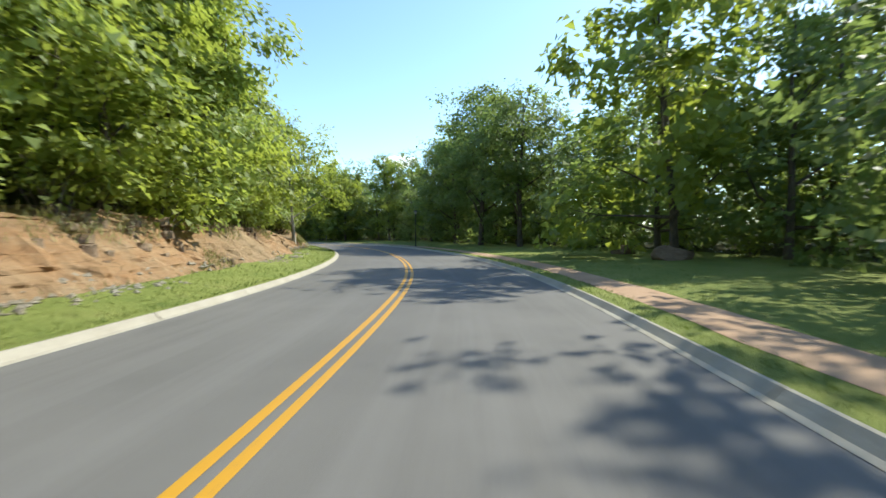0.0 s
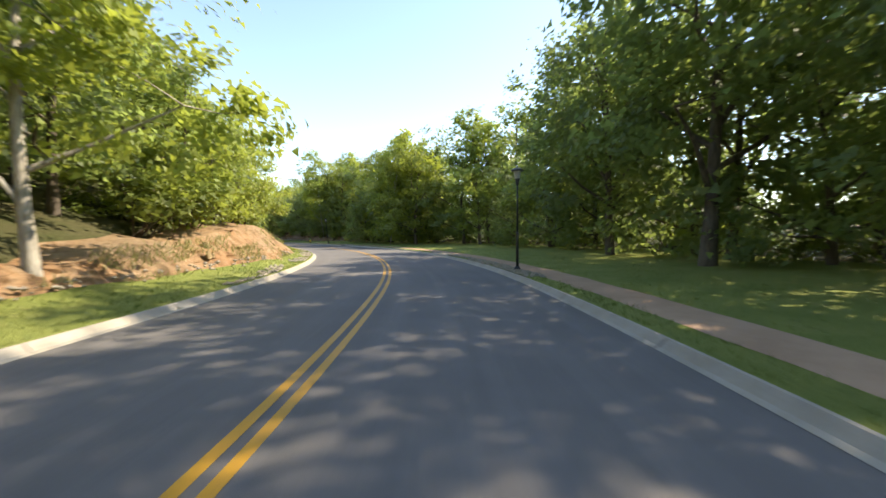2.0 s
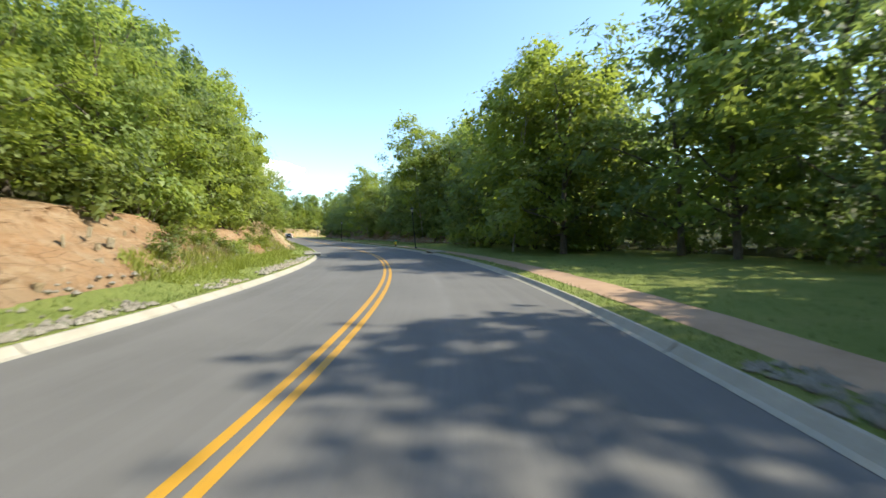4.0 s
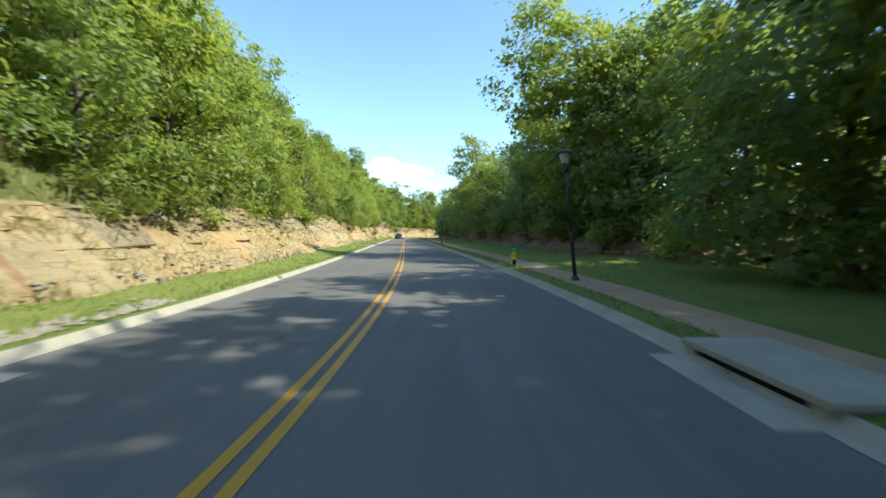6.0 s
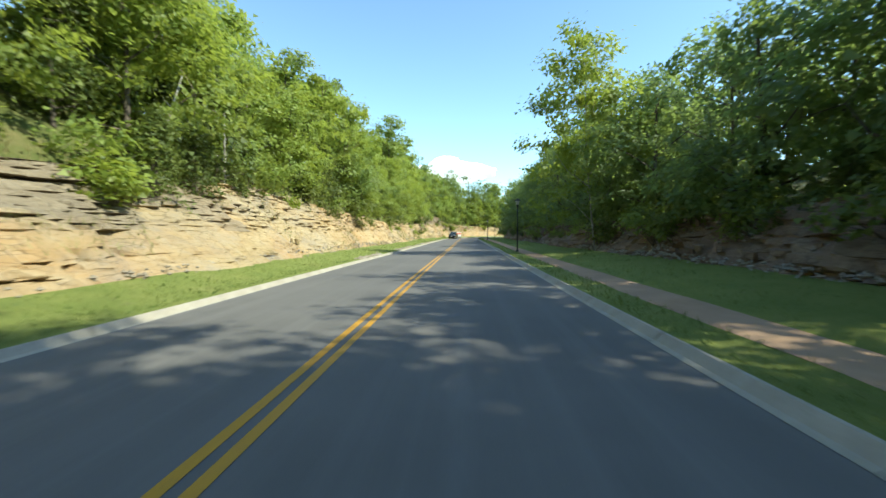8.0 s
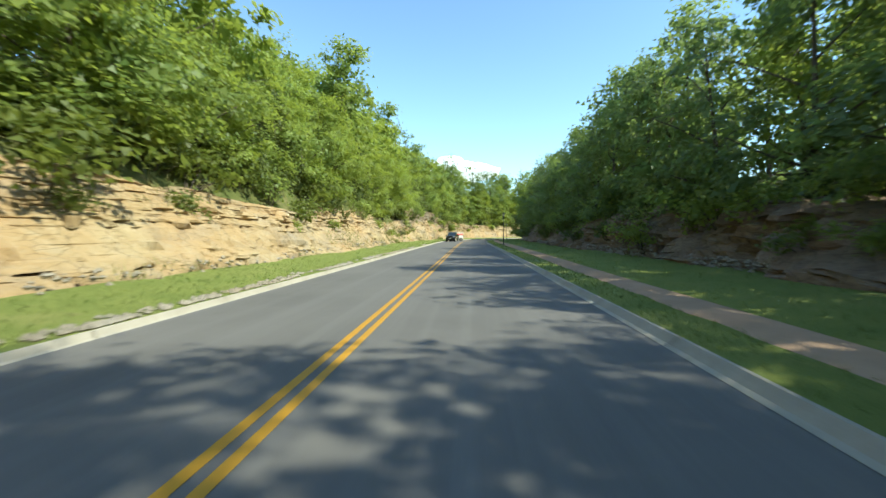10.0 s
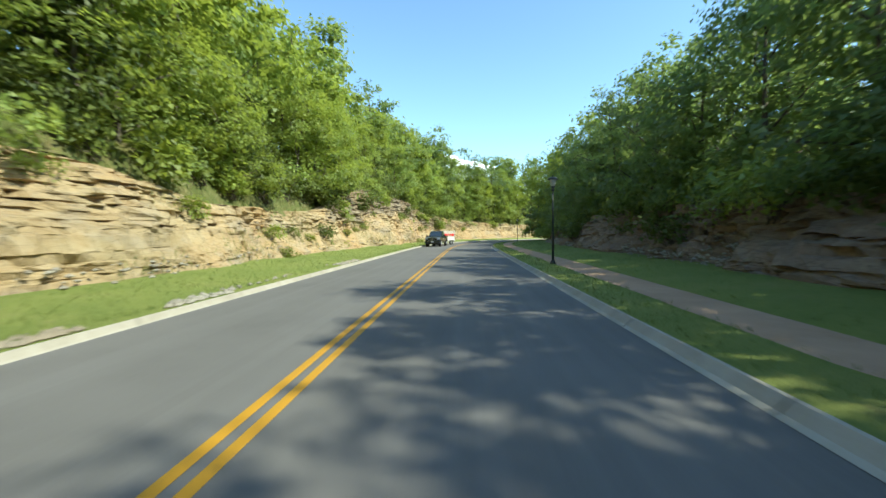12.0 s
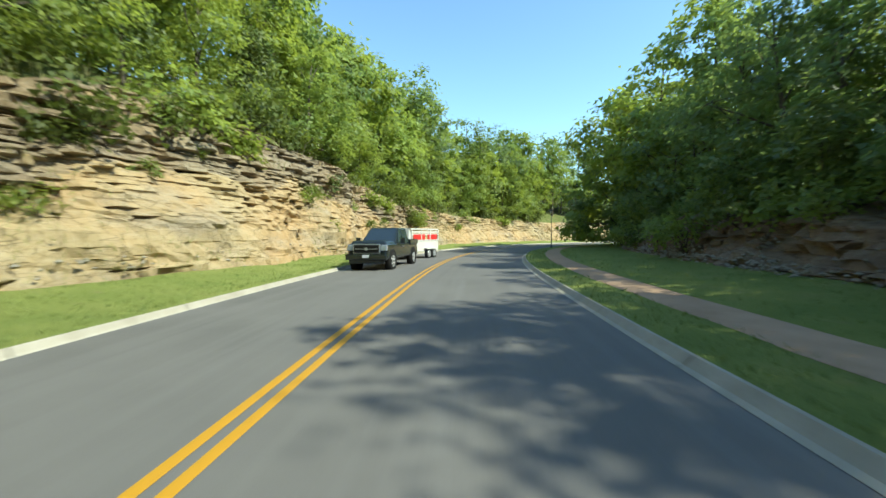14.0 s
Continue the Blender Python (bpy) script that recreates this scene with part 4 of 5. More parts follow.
    plant("edge_b", 205.0, -8.9, 0.5, 150)
    plant("edge_b", 133.0, -8.3, 0.56, 30)
    plant("shrub_c", 141.2, -8.3, 1.05, 60)
    plant("shrub_c", 141.9, -8.7, 0.95, 190)
    plant("cedar_b", 143.2, -8.4, 0.62, 40)
    plant("cedar_b", 145.6, -8.6, 0.6, 140)
    plant("edge_a", 46.0, -9.0, 1.0, 10)
    for kind, s, back, k, turn in (("shrub_a", 202.6, 0.9, 0.8, 70), ("shrub_c", 204.4, 0.5, 0.95, 20), ("shrub_d", 206.0, 1.2, 0.85, 160), ("shrub_c", 208.2, 0.6, 0.9, 250), ("shrub_c", 210.0, 1.0, 0.9, 110)):
        plant(kind, s, -(float(brow_l(s)) + back), k, turn, sink=0.1)
    plant("tall_c", 205.0, -12.6, 1.08, 310)


def build_far_woods():
    """The woods farther back, one mass of leaves and stems."""
    rng = np.random.RandomState(77)
    V, T, n = [], [], 0
    SV, SQ, sn = [], [], 0
    spots = []
    for side, lo, hi in ((-1, 19.5, 42.0), (1, 20.0, 44.0)):
        s = 0.0
        while s < LENGTH + 20:
            for _ in range(2):
                spots.append((s + rng.uniform(-2, 2), side * (lo + (hi - lo) * rng.rand() ** 1.3)))
            s += 4.6
    for s, d in spots:
        x, y = at(min(s, LENGTH - 1), d)
        ext = max(0.0, s - LENGTH + 1)
        x, y = float(x) + ext * tang[-1, 0], float(y) + ext * tang[-1, 1]
        ss, dd = sd_of([x], [y])
        if abs(dd[0]) < 15.5 or (dd[0] > 0 and ss[0] < 100 and rng.rand() < 0.25):
            continue
        z = float(ground_z(ss[0], dd[0]))
        right = dd[0] > 0
        h = rng.uniform(10.5, 14) * (0.82 if right and ss[0] > 120 else 1.0)
        lobes = [(rng.normal(0, 1.2), rng.normal(0, 1.2), h * f, rng.uniform(1.2, 2.0)) for f in np.linspace(0.12, 0.86, 7)]
        pts, out, cen = crown_points(lobes, 26, 14, rng, 0.68)
        v, t = leaves(pts + np.array([x, y, z]), 0.58, rng, outward=out, simple=True)
        V.append(v)
        T.append(t + n)
        n += len(v)
        tv, tq = tube([(x, y, z - 0.3), (x + rng.normal(0, 0.2), y, z + h * 0.5), (x, y, z + h * 0.85)], [0.17, 0.12, 0.04], 5)
        SV += [tuple(a) for a in tv]
        SQ += [tuple(i + sn for i in f) for f in tq]
        sn += len(tv)
    root = tagged(new("far_woods"), "dense green deciduous woods rising behind the roadside trees", "woods", kind="stuff")
    part("foliage", mesh_np("foliage", np.concatenate(V), tris=np.concatenate(T), mats=[M_LEAF_B]), None, root)
    part("stems", mesh_np("stems", SV, SQ, mats=[M_BARK]), None, root)


def build_grass_blades():
    rng = np.random.RandomState(9)
    n = 60000
    s = rng.uniform(28, 250, n)
    lef = rng.rand(n) < 0.5
    a = -(3.6 + rng.rand(n) ** 1.5 * (prof(CUT_L, s, 1) - 3.6))
    b = np.where(rng.rand(n) < 0.35, EDGE_R + KERB_R + 0.02 + (path_near(s) - EDGE_R - KERB_R) * rng.rand(n), path_near(s) + path_wide(s) + rng.rand(n) * 3.4)
    d = np.where(lef, a, b)
    x, y = at(s, d)
    z = ground_z(s, d) + 0.02
    h = rng.uniform(0.03, 0.085, n)
    ang = rng.uniform(0, 6.283, n)
    w = 0.006 + 0.006 * rng.rand(n)
    px, py = np.cos(ang) * w, np.sin(ang) * w
    bx, by = rng.normal(0, 0.03, n), rng.normal(0, 0.04, n)
    v = np.stack([np.stack([x - px, y - py, z], 1), np.stack([x + px, y + py, z], 1), np.stack([x + bx, y + by, z + h], 1)], 1).reshape(-1, 3)
    me = mesh_np("grass", v, tris=np.arange(3 * n).reshape(-1, 3), mats=[M_GRASSBLADE])
    tagged(new("grass", me), "short green grass blades on the verges", "grass", kind="stuff")


def build_weeds():
    """Tall dry weeds in patches on the cut and along its foot."""
    rng = np.random.RandomState(19)
    n = 60000
    s = rng.uniform(34, 265, n)
    f = rng.rand(n) ** 1.4
    keep = vnoise(s * 0.3, f * 2.5, 91) > 0.52
    s, f = s[keep], f[keep]
    n = len(s)
    top, foot = prof(CUT_L, s, 2), prof(CUT_L, s, 1)
    zz = f * top
    d = foot - 0.1 + 0.85 * zz * prof(CUT_L, s, 3)
    z = zz + 0.1
    above = (rng.rand(n) < 0.5) & (s > 113)
    d = np.where(above, foot + top * prof(CUT_L, s, 3) + rng.uniform(-0.2, 3.6, n), d)
    z = np.where(above, ground_z(s, -d) + 0.1, z)
    x, y = at(s, -d)
    h = rng.uniform(0.08, 0.28, n) * np.where(above, 1.9, 1.0)
    ang = rng.uniform(0, 6.283, n)
    w = (0.008 + 0.01 * rng.rand(n)) * np.where(above, 1.6, 1.0)
    px, py = np.cos(ang) * w, np.sin(ang) * w
    bx, by = rng.normal(0, 0.1, n), rng.normal(0, 0.1, n)
    v = np.stack([np.stack([x - px, y - py, z], 1), np.stack([x + px, y + py, z], 1), np.stack([x + bx, y + by, z + h], 1)], 1).reshape(-1, 3)
    me = mesh_np("weeds", v, tris=np.arange(3 * n).reshape(-1, 3), mats=[M_WEED])
    tagged(new("weeds", me), "thin yellow-green weeds growing on the rock cut", "weeds", kind="stuff")


def build_tall_grass():
    """Bright uncut grass where the clay bank runs out."""
    rng = np.random.RandomState(29)
    n = 16000
    s = rng.uniform(86, 111, n)
    d = 3.75 + rng.rand(n) * (prof(CUT_L, s, 1) + 0.9 - 3.75)
    keep = vnoise(s * 0.5, d * 0.9, 93) + 0.5 * np.interp(s, [86, 96, 106, 111], [0, 1, 1, 0]) * np.clip((d - 4.0) / 1.2, 0, 1) > 0.78
    s, d = s[keep], d[keep]
    n = len(s)
    x, y = at(s, -d)
    z = ground_z(s, -d) - 0.02
    h = rng.uniform(0.1, 0.3, n) * np.clip((d - 3.5) / 1.4, 0.3, 1.0)
    ang = rng.uniform(0, 6.283, n)
    w = 0.012 + 0.014 * rng.rand(n)
    px, py = np.cos(ang) * w, np.sin(ang) * w
    bx, by = rng.normal(0, 0.09, n), rng.normal(0, 0.09, n)
    v = np.stack([np.stack([x - px, y - py, z], 1), np.stack([x + px, y + py, z], 1), np.stack([x + bx, y + by, z + h], 1)], 1).reshape(-1, 3)
    me = mesh_np("tall_grass", v, tris=np.arange(3 * n).reshape(-1, 3), mats=[M_TALLGRASS])
    tagged(new("tall_grass", me), "bright yellow-green uncut grass below the clay bank", "grass", kind="stuff")


def dead_tree(seed, length, lean):
    """A bare pale trunk, leaning, with a few broken stubs."""
    rng = np.random.RandomState(seed)
    tip = np.array([lean[0], lean[1], length])
    bend = [tip * f + np.array([0.1 * math.sin(3 * f), 0.08 * math.cos(4 * f) - 0.08, 0]) for f in np.linspace(0, 1, 7)]
    bend[0][2] -= 0.4
    tb = [tube(bend, [0.075, 0.068, 0.062, 0.055, 0.046, 0.036, 0.018], 7)]
    root = tagged(new("dead_tree"), "bare pale dead trunk leaning over the rock cut", "tree")
    tv, tq = join(tb)
    part("trunk", mesh_np("trunk", tv, tq, mats=[M_BARK_PALE], smooth=True), None, root)
    for i in range(5):
        f = rng.uniform(0.35, 0.95)
        a = rng.uniform(0, 6.283)
        b = tip * f
        e = b + np.array([math.cos(a), math.sin(a), 0.7]) * rng.uniform(0.25, 0.6)
        tv, tq = tube([b, (b + e) / 2 + rng.normal(0, 0.03, 3), e], [0.022, 0.015, 0.006], 5)
        part("stub", mesh_np("stub", tv, tq, mats=[M_BARK_PALE], smooth=True), None, root)
    return root


# ---------------------------------------------------------------- made things
M_BLACK = plain("black_painted_metal", (0.018, 0.02, 0.02), 0.45, 0.0, 0.5, 0.3)
M_LAMPGLASS = plain("frosted_lamp_glass", (0.4, 0.4, 0.38), 0.3, 0.0, 0.5, 0.2)
M_HYD_Y = plain("yellow_hydrant_paint", (0.85, 0.6, 0.03), 0.4, 0.0, 0.5, 0.3, 14)
M_HYD_STUB = plain("rusty_brown_iron", (0.085, 0.05, 0.028), 0.7, 0.0, 0.3, 0.4, 20)
M_HYD_G = plain("green_hydrant_paint", (0.03, 0.36, 0.2), 0.4, 0.0, 0.5, 0.3, 14)
M_TRUCK = plain("dark_truck_paint", (0.012, 0.016, 0.017), 0.2, 0.0, 0.6, 0.1)
M_CHROME = plain("chrome", (0.5, 0.52, 0.55), 0.3, 0.8, 0.5, 0.1)
M_GLASS = plain("dark_window_glass", (0.02, 0.03, 0.04), 0.12, 0.0, 0.8, 0.1)
M_RUBBER = plain("tyre_rubber", (0.02, 0.02, 0.02), 0.85, 0.0, 0.2, 0.3)
M_RIM = plain("alloy_rim", (0.66, 0.66, 0.67), 0.35, 0.6, 0.5, 0.2)
M_HEAD = plain("headlight_lens", (0.28, 0.3, 0.32), 0.12, 0.4, 0.7, 0.1)
M_WHITE = plain("white_trailer_paint", (0.58, 0.56, 0.52), 0.4, 0.0, 0.5, 0.25)
M_RED = plain("red_trailer_paint", (0.55, 0.03, 0.025), 0.4, 0.0, 0.5, 0.2)
M_PLATE = plain("plate_white", (0.7, 0.7, 0.72), 0.5)
# near-black that stands for shade inside drain mouths, wheel arches and grille
M_DARK = plain("black_hollow_shade", (0.015, 0.014, 0.013), 0.95, 0.0, 0.1)
M_CLOUD = plain("self_lit_cloud_white", (0.85, 0.86, 0.88), 1.0, 0.0, 0.0, 0.05, 0.01)
# the cloud glows a little, to stand in for sunlight scattered within it
M_CLOUD.node_tree.nodes["Principled BSDF"].inputs["Emission Color"].default_value = (0.9, 0.95, 1.0, 1.0)
M_CLOUD.node_tree.nodes["Principled BSDF"].inputs["Emission Strength"].default_value = 0.4


def lathe(profile, seg=16, axis="z"):
    """A bmesh turned from (radius, height) pairs."""
    bm = bmesh.new()
    rings = []
    for r, z in profile:
        ring = []
        for j in range(seg):
            a = 2 * math.pi * j / seg
            c, s = r * math.cos(a), r * math.sin(a)
            ring.append(bm.verts.new((c, s, z) if axis == "z" else (z, c, s)))
        rings.append(ring)
    for a, b in zip(rings, rings[1:]):
        for j in range(seg):
            f = bm.faces.new((a[j], a[(j + 1) % seg], b[(j + 1) % seg], b[j]))
            f.smooth = True
    bm.faces.new(rings[0][::-1])
    bm.faces.new(rings[-1])
    bmesh.ops.recalc_face_normals(bm, faces=bm.faces)
    return bm


def block(lo, hi, bevel=0.0, top=None, seg=2):
    """A bevelled box. top: (x0, x1, y0, y1) of the upper face where it differs."""
    bm = bmesh.new()
    x0, y0, z0 = lo
    x1, y1, z1 = hi
    a, b, c, d = top or (x0, x1, y0, y1)
    p = [(x0, y0, z0), (x1, y0, z0), (x1, y1, z0), (x0, y1, z0), (a, c, z1), (b, c, z1), (b, d, z1), (a, d, z1)]
    v = [bm.verts.new(q) for q in p]
    for f in ((3, 2, 1, 0), (4, 5, 6, 7), (0, 1, 5, 4), (1, 2, 6, 5), (2, 3, 7, 6), (3, 0, 4, 7)):
        bm.faces.new([v[i] for i in f])
    if bevel:
        bmesh.ops.bevel(bm, geom=list(bm.edges), offset=bevel, segments=seg, affect="EDGES", profile=0.7)
    return bm


def sheet4(p, thick=0.01):
    """A thin four-cornered panel with depth along its normal."""
    bm = bmesh.new()
    q = [Vector(a) for a in p]
    n = (q[1] - q[0]).cross(q[3] - q[0]).normalized() * thick
    v = [bm.verts.new(a) for a in q] + [bm.verts.new(a + n) for a in q]
    for f in ((3, 2, 1, 0), (4, 5, 6, 7), (0, 1, 5, 4), (1, 2, 6, 5), (2, 3, 7, 6), (3, 0, 4, 7)):
        bm.faces.new([v[i] for i in f])
    return bm


def stand(root, s, d, z, turn=0.0, tilt=(0, 0)):
    x, y = at(s, d)
    root.matrix_world = pose(float(x), float(y), z, tilt[0], tilt[1], heading(s) + turn)
    return root


def street_lamp():
    root = tagged(new("street_lamp"), "black post-top street lamp with wide flat cap beside the path", "street lamp", group="street lamps")
    part("base", lathe([(0.16, -0.15), (0.16, 0.03), (0.13, 0.06), (0.11, 0.14), (0.085, 0.16)]), M_BLACK, root)
    part("lower_pole", lathe([(0.066, 0.14), (0.064, 1.45), (0.05, 1.5)], 12), M_BLACK, root)
    part("upper_pole", lathe([(0.046, 1.48), (0.038, 3.38)], 12), M_BLACK, root)
    part("collar", lathe([(0.05, 3.32), (0.085, 3.36), (0.085, 3.42), (0.07, 3.45), (0.1, 3.52), (0.1, 3.56)]), M_BLACK, root)
    part("lantern_glass", lathe([(0.095, 3.55), (0.125, 3.62), (0.165, 3.84), (0.165, 3.87)]), M_LAMPGLASS, root, "frosted white lantern glass")
    cap = part("cap", lathe([(0.17, 3.855), (0.27, 3.85), (0.285, 3.875), (0.25, 3.91), (0.14, 3.97), (0.05, 3.985)], 20), M_BLACK, root)
    part("finial", lathe([(0.03, 3.98), (0.045, 4.01), (0.02, 4.05), (0.005, 4.06)], 10), M_BLACK, cap)
    return root


def fire_hydrant():
    root = tagged(new("fire_hydrant"), "yellow fire hydrant with green bonnet on a concrete pad", "fire hydrant")
    part("stub", lathe([(0.1, -0.05), (0.1, 0.2), (0.13, 0.21), (0.13, 0.23)]), M_HYD_STUB, root, "rusty brown lower stub")
    barrel = part("barrel", lathe([(0.15, 0.23), (0.15, 0.265), (0.115, 0.28), (0.112, 0.55), (0.145, 0.56), (0.145, 0.6)]), M_HYD_Y, root)
    for i in range(8):
        a = i * math.pi / 4
        bm = lathe([(0.012, 0.26), (0.012, 0.285)], 6)
        bmesh.ops.translate(bm, verts=bm.verts, vec=(0.133 * math.cos(a), 0.133 * math.sin(a), 0))
        part("bolt", bm, M_HYD_Y, barrel)
    for sx in (-1, 1):
        bm = lathe([(0.055, sx * 0.1), (0.055, sx * 0.16), (0.065, sx * 0.165), (0.065, sx * 0.2), (0.02, sx * 0.205), (0.018, sx * 0.225)], 12, "x")
        bmesh.ops.translate(bm, verts=bm.verts, vec=(0, 0, 0.5))
        part("nozzle_cap", bm, M_HYD_Y, root)
    bm = lathe([(0.075, 0.1), (0.075, 0.16), (0.088, 0.165), (0.088, 0.2), (0.025, 0.21), (0.02, 0.235)], 14, "x")
    bmesh.ops.rotate(bm, verts=bm.verts, cent=(0, 0, 0), matrix=Matrix.Rotation(radians(-90), 3, "Z"))
    bmesh.ops.translate(bm, verts=bm.verts, vec=(0, 0, 0.43))
    part("pumper_cap", bm, M_HYD_Y, root)
    bon = part("bonnet", lathe([(0.15, 0.6), (0.15, 0.63), (0.135, 0.65), (0.135, 0.72), (0.11, 0.755), (0.03, 0.77)]), M_HYD_G, root, "teal green domed bonnet")
    part("operating_nut", lathe([(0.025, 0.77), (0.022, 0.81)], 5), M_HYD_G, bon)
    return root


def wheel(parent, x, y, r, w, side):
    bm = lathe([(r * 0.62, -w / 2), (r * 0.93, -w / 2), (r, -w * 0.36), (r, w * 0.36), (r * 0.93, w / 2), (r * 0.62, w / 2)], 24, "x")
    wh = part("wheel", bm, M_RUBBER, parent)
    wh.matrix_basis = pose(x, y, r)
    bm = lathe([(r * 0.63, -side * w * 0.3), (r * 0.64, side * w * 0.5), (r * 0.56, side * w * 0.52), (r * 0.5, side * w * 0.4), (r * 0.16, side * w * 0.44), (r * 0.14, side * w * 0.5), (r * 0.03, side * w * 0.5)], 20, "x")
    part("rim", bm, M_RIM, wh, "silver alloy rim")
    for i in range(6):
        a = i * math.pi / 3
        bm = block((-0.012, -0.035, r * 0.12), (0.012, 0.035, r * 0.56), 0.006)
        bmesh.ops.rotate(bm, verts=bm.verts, cent=(0, 0, 0), matrix=Matrix.Rotation(a, 3, "X"))
        bmesh.ops.translate(bm, verts=bm.verts, vec=(side * w * 0.49, 0, 0))
        part("spoke", bm, M_RIM, wh)


def pickup_truck():
    """Front towards +y; 5.8 m long."""
    root = tagged(new("pickup_truck"), "dark pickup truck with chrome grille towing a stock trailer", "truck")
    body = part("body", block((-0.98, -2.85, 0.5), (0.98, 2.74, 1.2), 0.13, (-0.93, 0.93, -2.85, 2.62), 3), M_TRUCK, root)
    hood = part("hood", block((-0.93, 0.95, 1.06), (0.93, 2.7, 1.34), 0.14, (-0.8, 0.8, 0.95, 2.42), 4), M_TRUCK, root)
    for sx in (-1, 1):
        part("hood_ridge", block((sx * 0.55 - 0.06, 1.1, 1.27), (sx * 0.55 + 0.06, 2.3, 1.325), 0.025), M_TRUCK, hood)
    cab = part("cab", block((-0.93, -1.3, 1.1), (0.93, 1.42, 1.95), 0.15, (-0.74, 0.74, -1.05, 0.3), 4), M_TRUCK, root)
    part("roof_antenna", block((-0.05, -0.8, 1.92), (0.05, -0.62, 1.97), 0.015), M_TRUCK, cab)
    part("windshield", sheet4([(-0.81, 1.27, 1.25), (0.81, 1.27, 1.25), (0.66, 0.44, 1.87), (-0.66, 0.44, 1.87)], 0.03), M_GLASS, root, "dark tinted windshield")
    for sx in (-1, 1):
        for y0, y1, t0, t1 in ((0.1, 0.95, 0.1, 0.42), (-0.95, 0.0, -0.8, 0.0)):
            q = [(sx * 0.925, y0, 1.22), (sx * 0.925, y1, 1.22), (sx * 0.765, t1, 1.82), (sx * 0.765, t0, 1.82)]
            part("side_window", sheet4(q if sx > 0 else q[::-1], 0.012), M_GLASS, root)
        m = part("mirror", block((sx * 1.17 - 0.11, 0.82, 1.2), (sx * 1.17 + 0.11, 0.94, 1.46), 0.03), M_TRUCK, root)
        part("mirror_arm", block((sx * 1.0 - 0.1, 0.86, 1.22), (sx * 1.0 + 0.1, 0.91, 1.27), 0.01), M_BLACK, m)
        part("bed_side", block((sx * 0.93 - 0.05, -2.85, 1.1), (sx * 0.93 + 0.05, -1.2, 1.36), 0.03), M_TRUCK, root)
        part("headlight", block((sx * 0.8 - 0.17, 2.56, 0.9), (sx * 0.8 + 0.17, 2.76, 1.17), 0.05, (sx * 0.8 - 0.15, sx * 0.8 + 0.15, 2.5, 2.68), 3), M_HEAD, root, "clear headlight")
        part("fog_lamp", block((sx * 0.74 - 0.09, 2.78, 0.6), (sx * 0.74 + 0.09, 2.87, 0.68), 0.02), M_HEAD, root)
        for yy in (1.85, -1.85):
            # solid near-black drum, painting the shade of the wheel well
            part("wheel_arch", lathe([(0.42, sx * 0.7), (0.5, sx * 0.7), (0.5, sx * 0.995), (0.42, sx * 0.995)], 22, "x"), M_DARK, body).matrix_basis = pose(0, yy, 0.44)
            wheel(root, sx * 0.86, yy, 0.41, 0.27, sx)
        part("door_handle", block((sx * 0.985 - 0.015, 0.1, 1.02), (sx * 0.985 + 0.015, 0.3, 1.06), 0.008), M_CHROME, root)
    gr = part("grille", block((-0.64, 2.66, 0.78), (0.64, 2.76, 1.2), 0.03), M_CHROME, root, "chrome grille surround")
    part("grille_mesh", block((-0.6, 2.74, 0.81), (0.6, 2.775, 1.16), 0.01), M_DARK, gr)
    for z in (0.98,):
        part("grille_bar", block((-0.54, 2.77, z - 0.012), (0.54, 2.79, z + 0.012), 0.004), M_CHROME, gr)
    part("badge", lathe([(0.07, 0.0), (0.07, 0.02)], 14), M_CHROME, gr).matrix_basis = pose(0, 2.79, 0.98, -90, 0, 0)
    part("front_bumper", block((-0.98, 2.66, 0.5), (0.98, 2.88, 0.76), 0.06), M_TRUCK, root, "dark painted front bumper")
    part("air_dam", block((-0.85, 2.6, 0.34), (0.85, 2.78, 0.52), 0.04), M_BLACK, root)
    part("number_plate", block((-0.15, 2.87, 0.6), (0.15, 2.89, 0.73), 0.005), M_PLATE, root, "plain white plate")
    part("tailgate", block((-0.9, -2.88, 0.8), (0.9, -2.8, 1.36), 0.03), M_TRUCK, root)
    part("tow_hitch", block((-0.06, -3.2, 0.42), (0.06, -2.6, 0.52), 0.01), M_BLACK, root)
    return root


def stock_trailer():
    """Front towards +y."""
    root = tagged(new("stock_trailer"), "white livestock trailer with red side panels hitched to a pickup", "trailer")
    box = part("lower_box", block((-0.93, -2.1, 0.5), (0.93, 2.0, 1.2), 0.04), M_WHITE, root)
    part("roof", block((-0.95, -2.12, 1.98), (0.95, 2.06, 2.08), 0.04), M_WHITE, root)
    part("nose", block((-0.93, 1.9, 0.5), (0.93, 2.35, 2.0), 0.06, (-0.85, 0.85, 1.9, 2.1)), M_WHITE, root)
    for sx in (-1, 1):
        for y in (-2.05, -0.75, 0.55, 1.9):
            part("post", block((sx * 0.92 - 0.03, y - 0.05, 1.18), (sx * 0.92 + 0.03, y + 0.05, 2.0), 0.01), M_WHITE, root)
        for z in (1.28, 1.68, 1.84):
            part("slat", block((sx * 0.915 - 0.015, -2.05, z - 0.05), (sx * 0.915 + 0.015, 1.9, z + 0.05), 0.01), M_WHITE, root)
        for y0, y1 in ((-1.85, -0.35), (0.05, 1.7)):
            part("red_panel", block((sx * 0.935 - 0.012, y0, 1.32), (sx * 0.935 + 0.012, y1, 1.68), 0.006), M_RED, root, "red painted side panel")
        part("fender", block((sx * 1.04 - 0.13, -1.45, 0.66), (sx * 1.04 + 0.13, 0.2, 0.74), 0.03), M_WHITE, root)
        for y in (-1.02, -0.22):
            wheel(root, sx * 1.03, y, 0.34, 0.2, sx)
    part("drawbar", block((-0.05, 2.2, 0.42), (0.05, 3.5, 0.52), 0.01), M_BLACK, root)
    return root


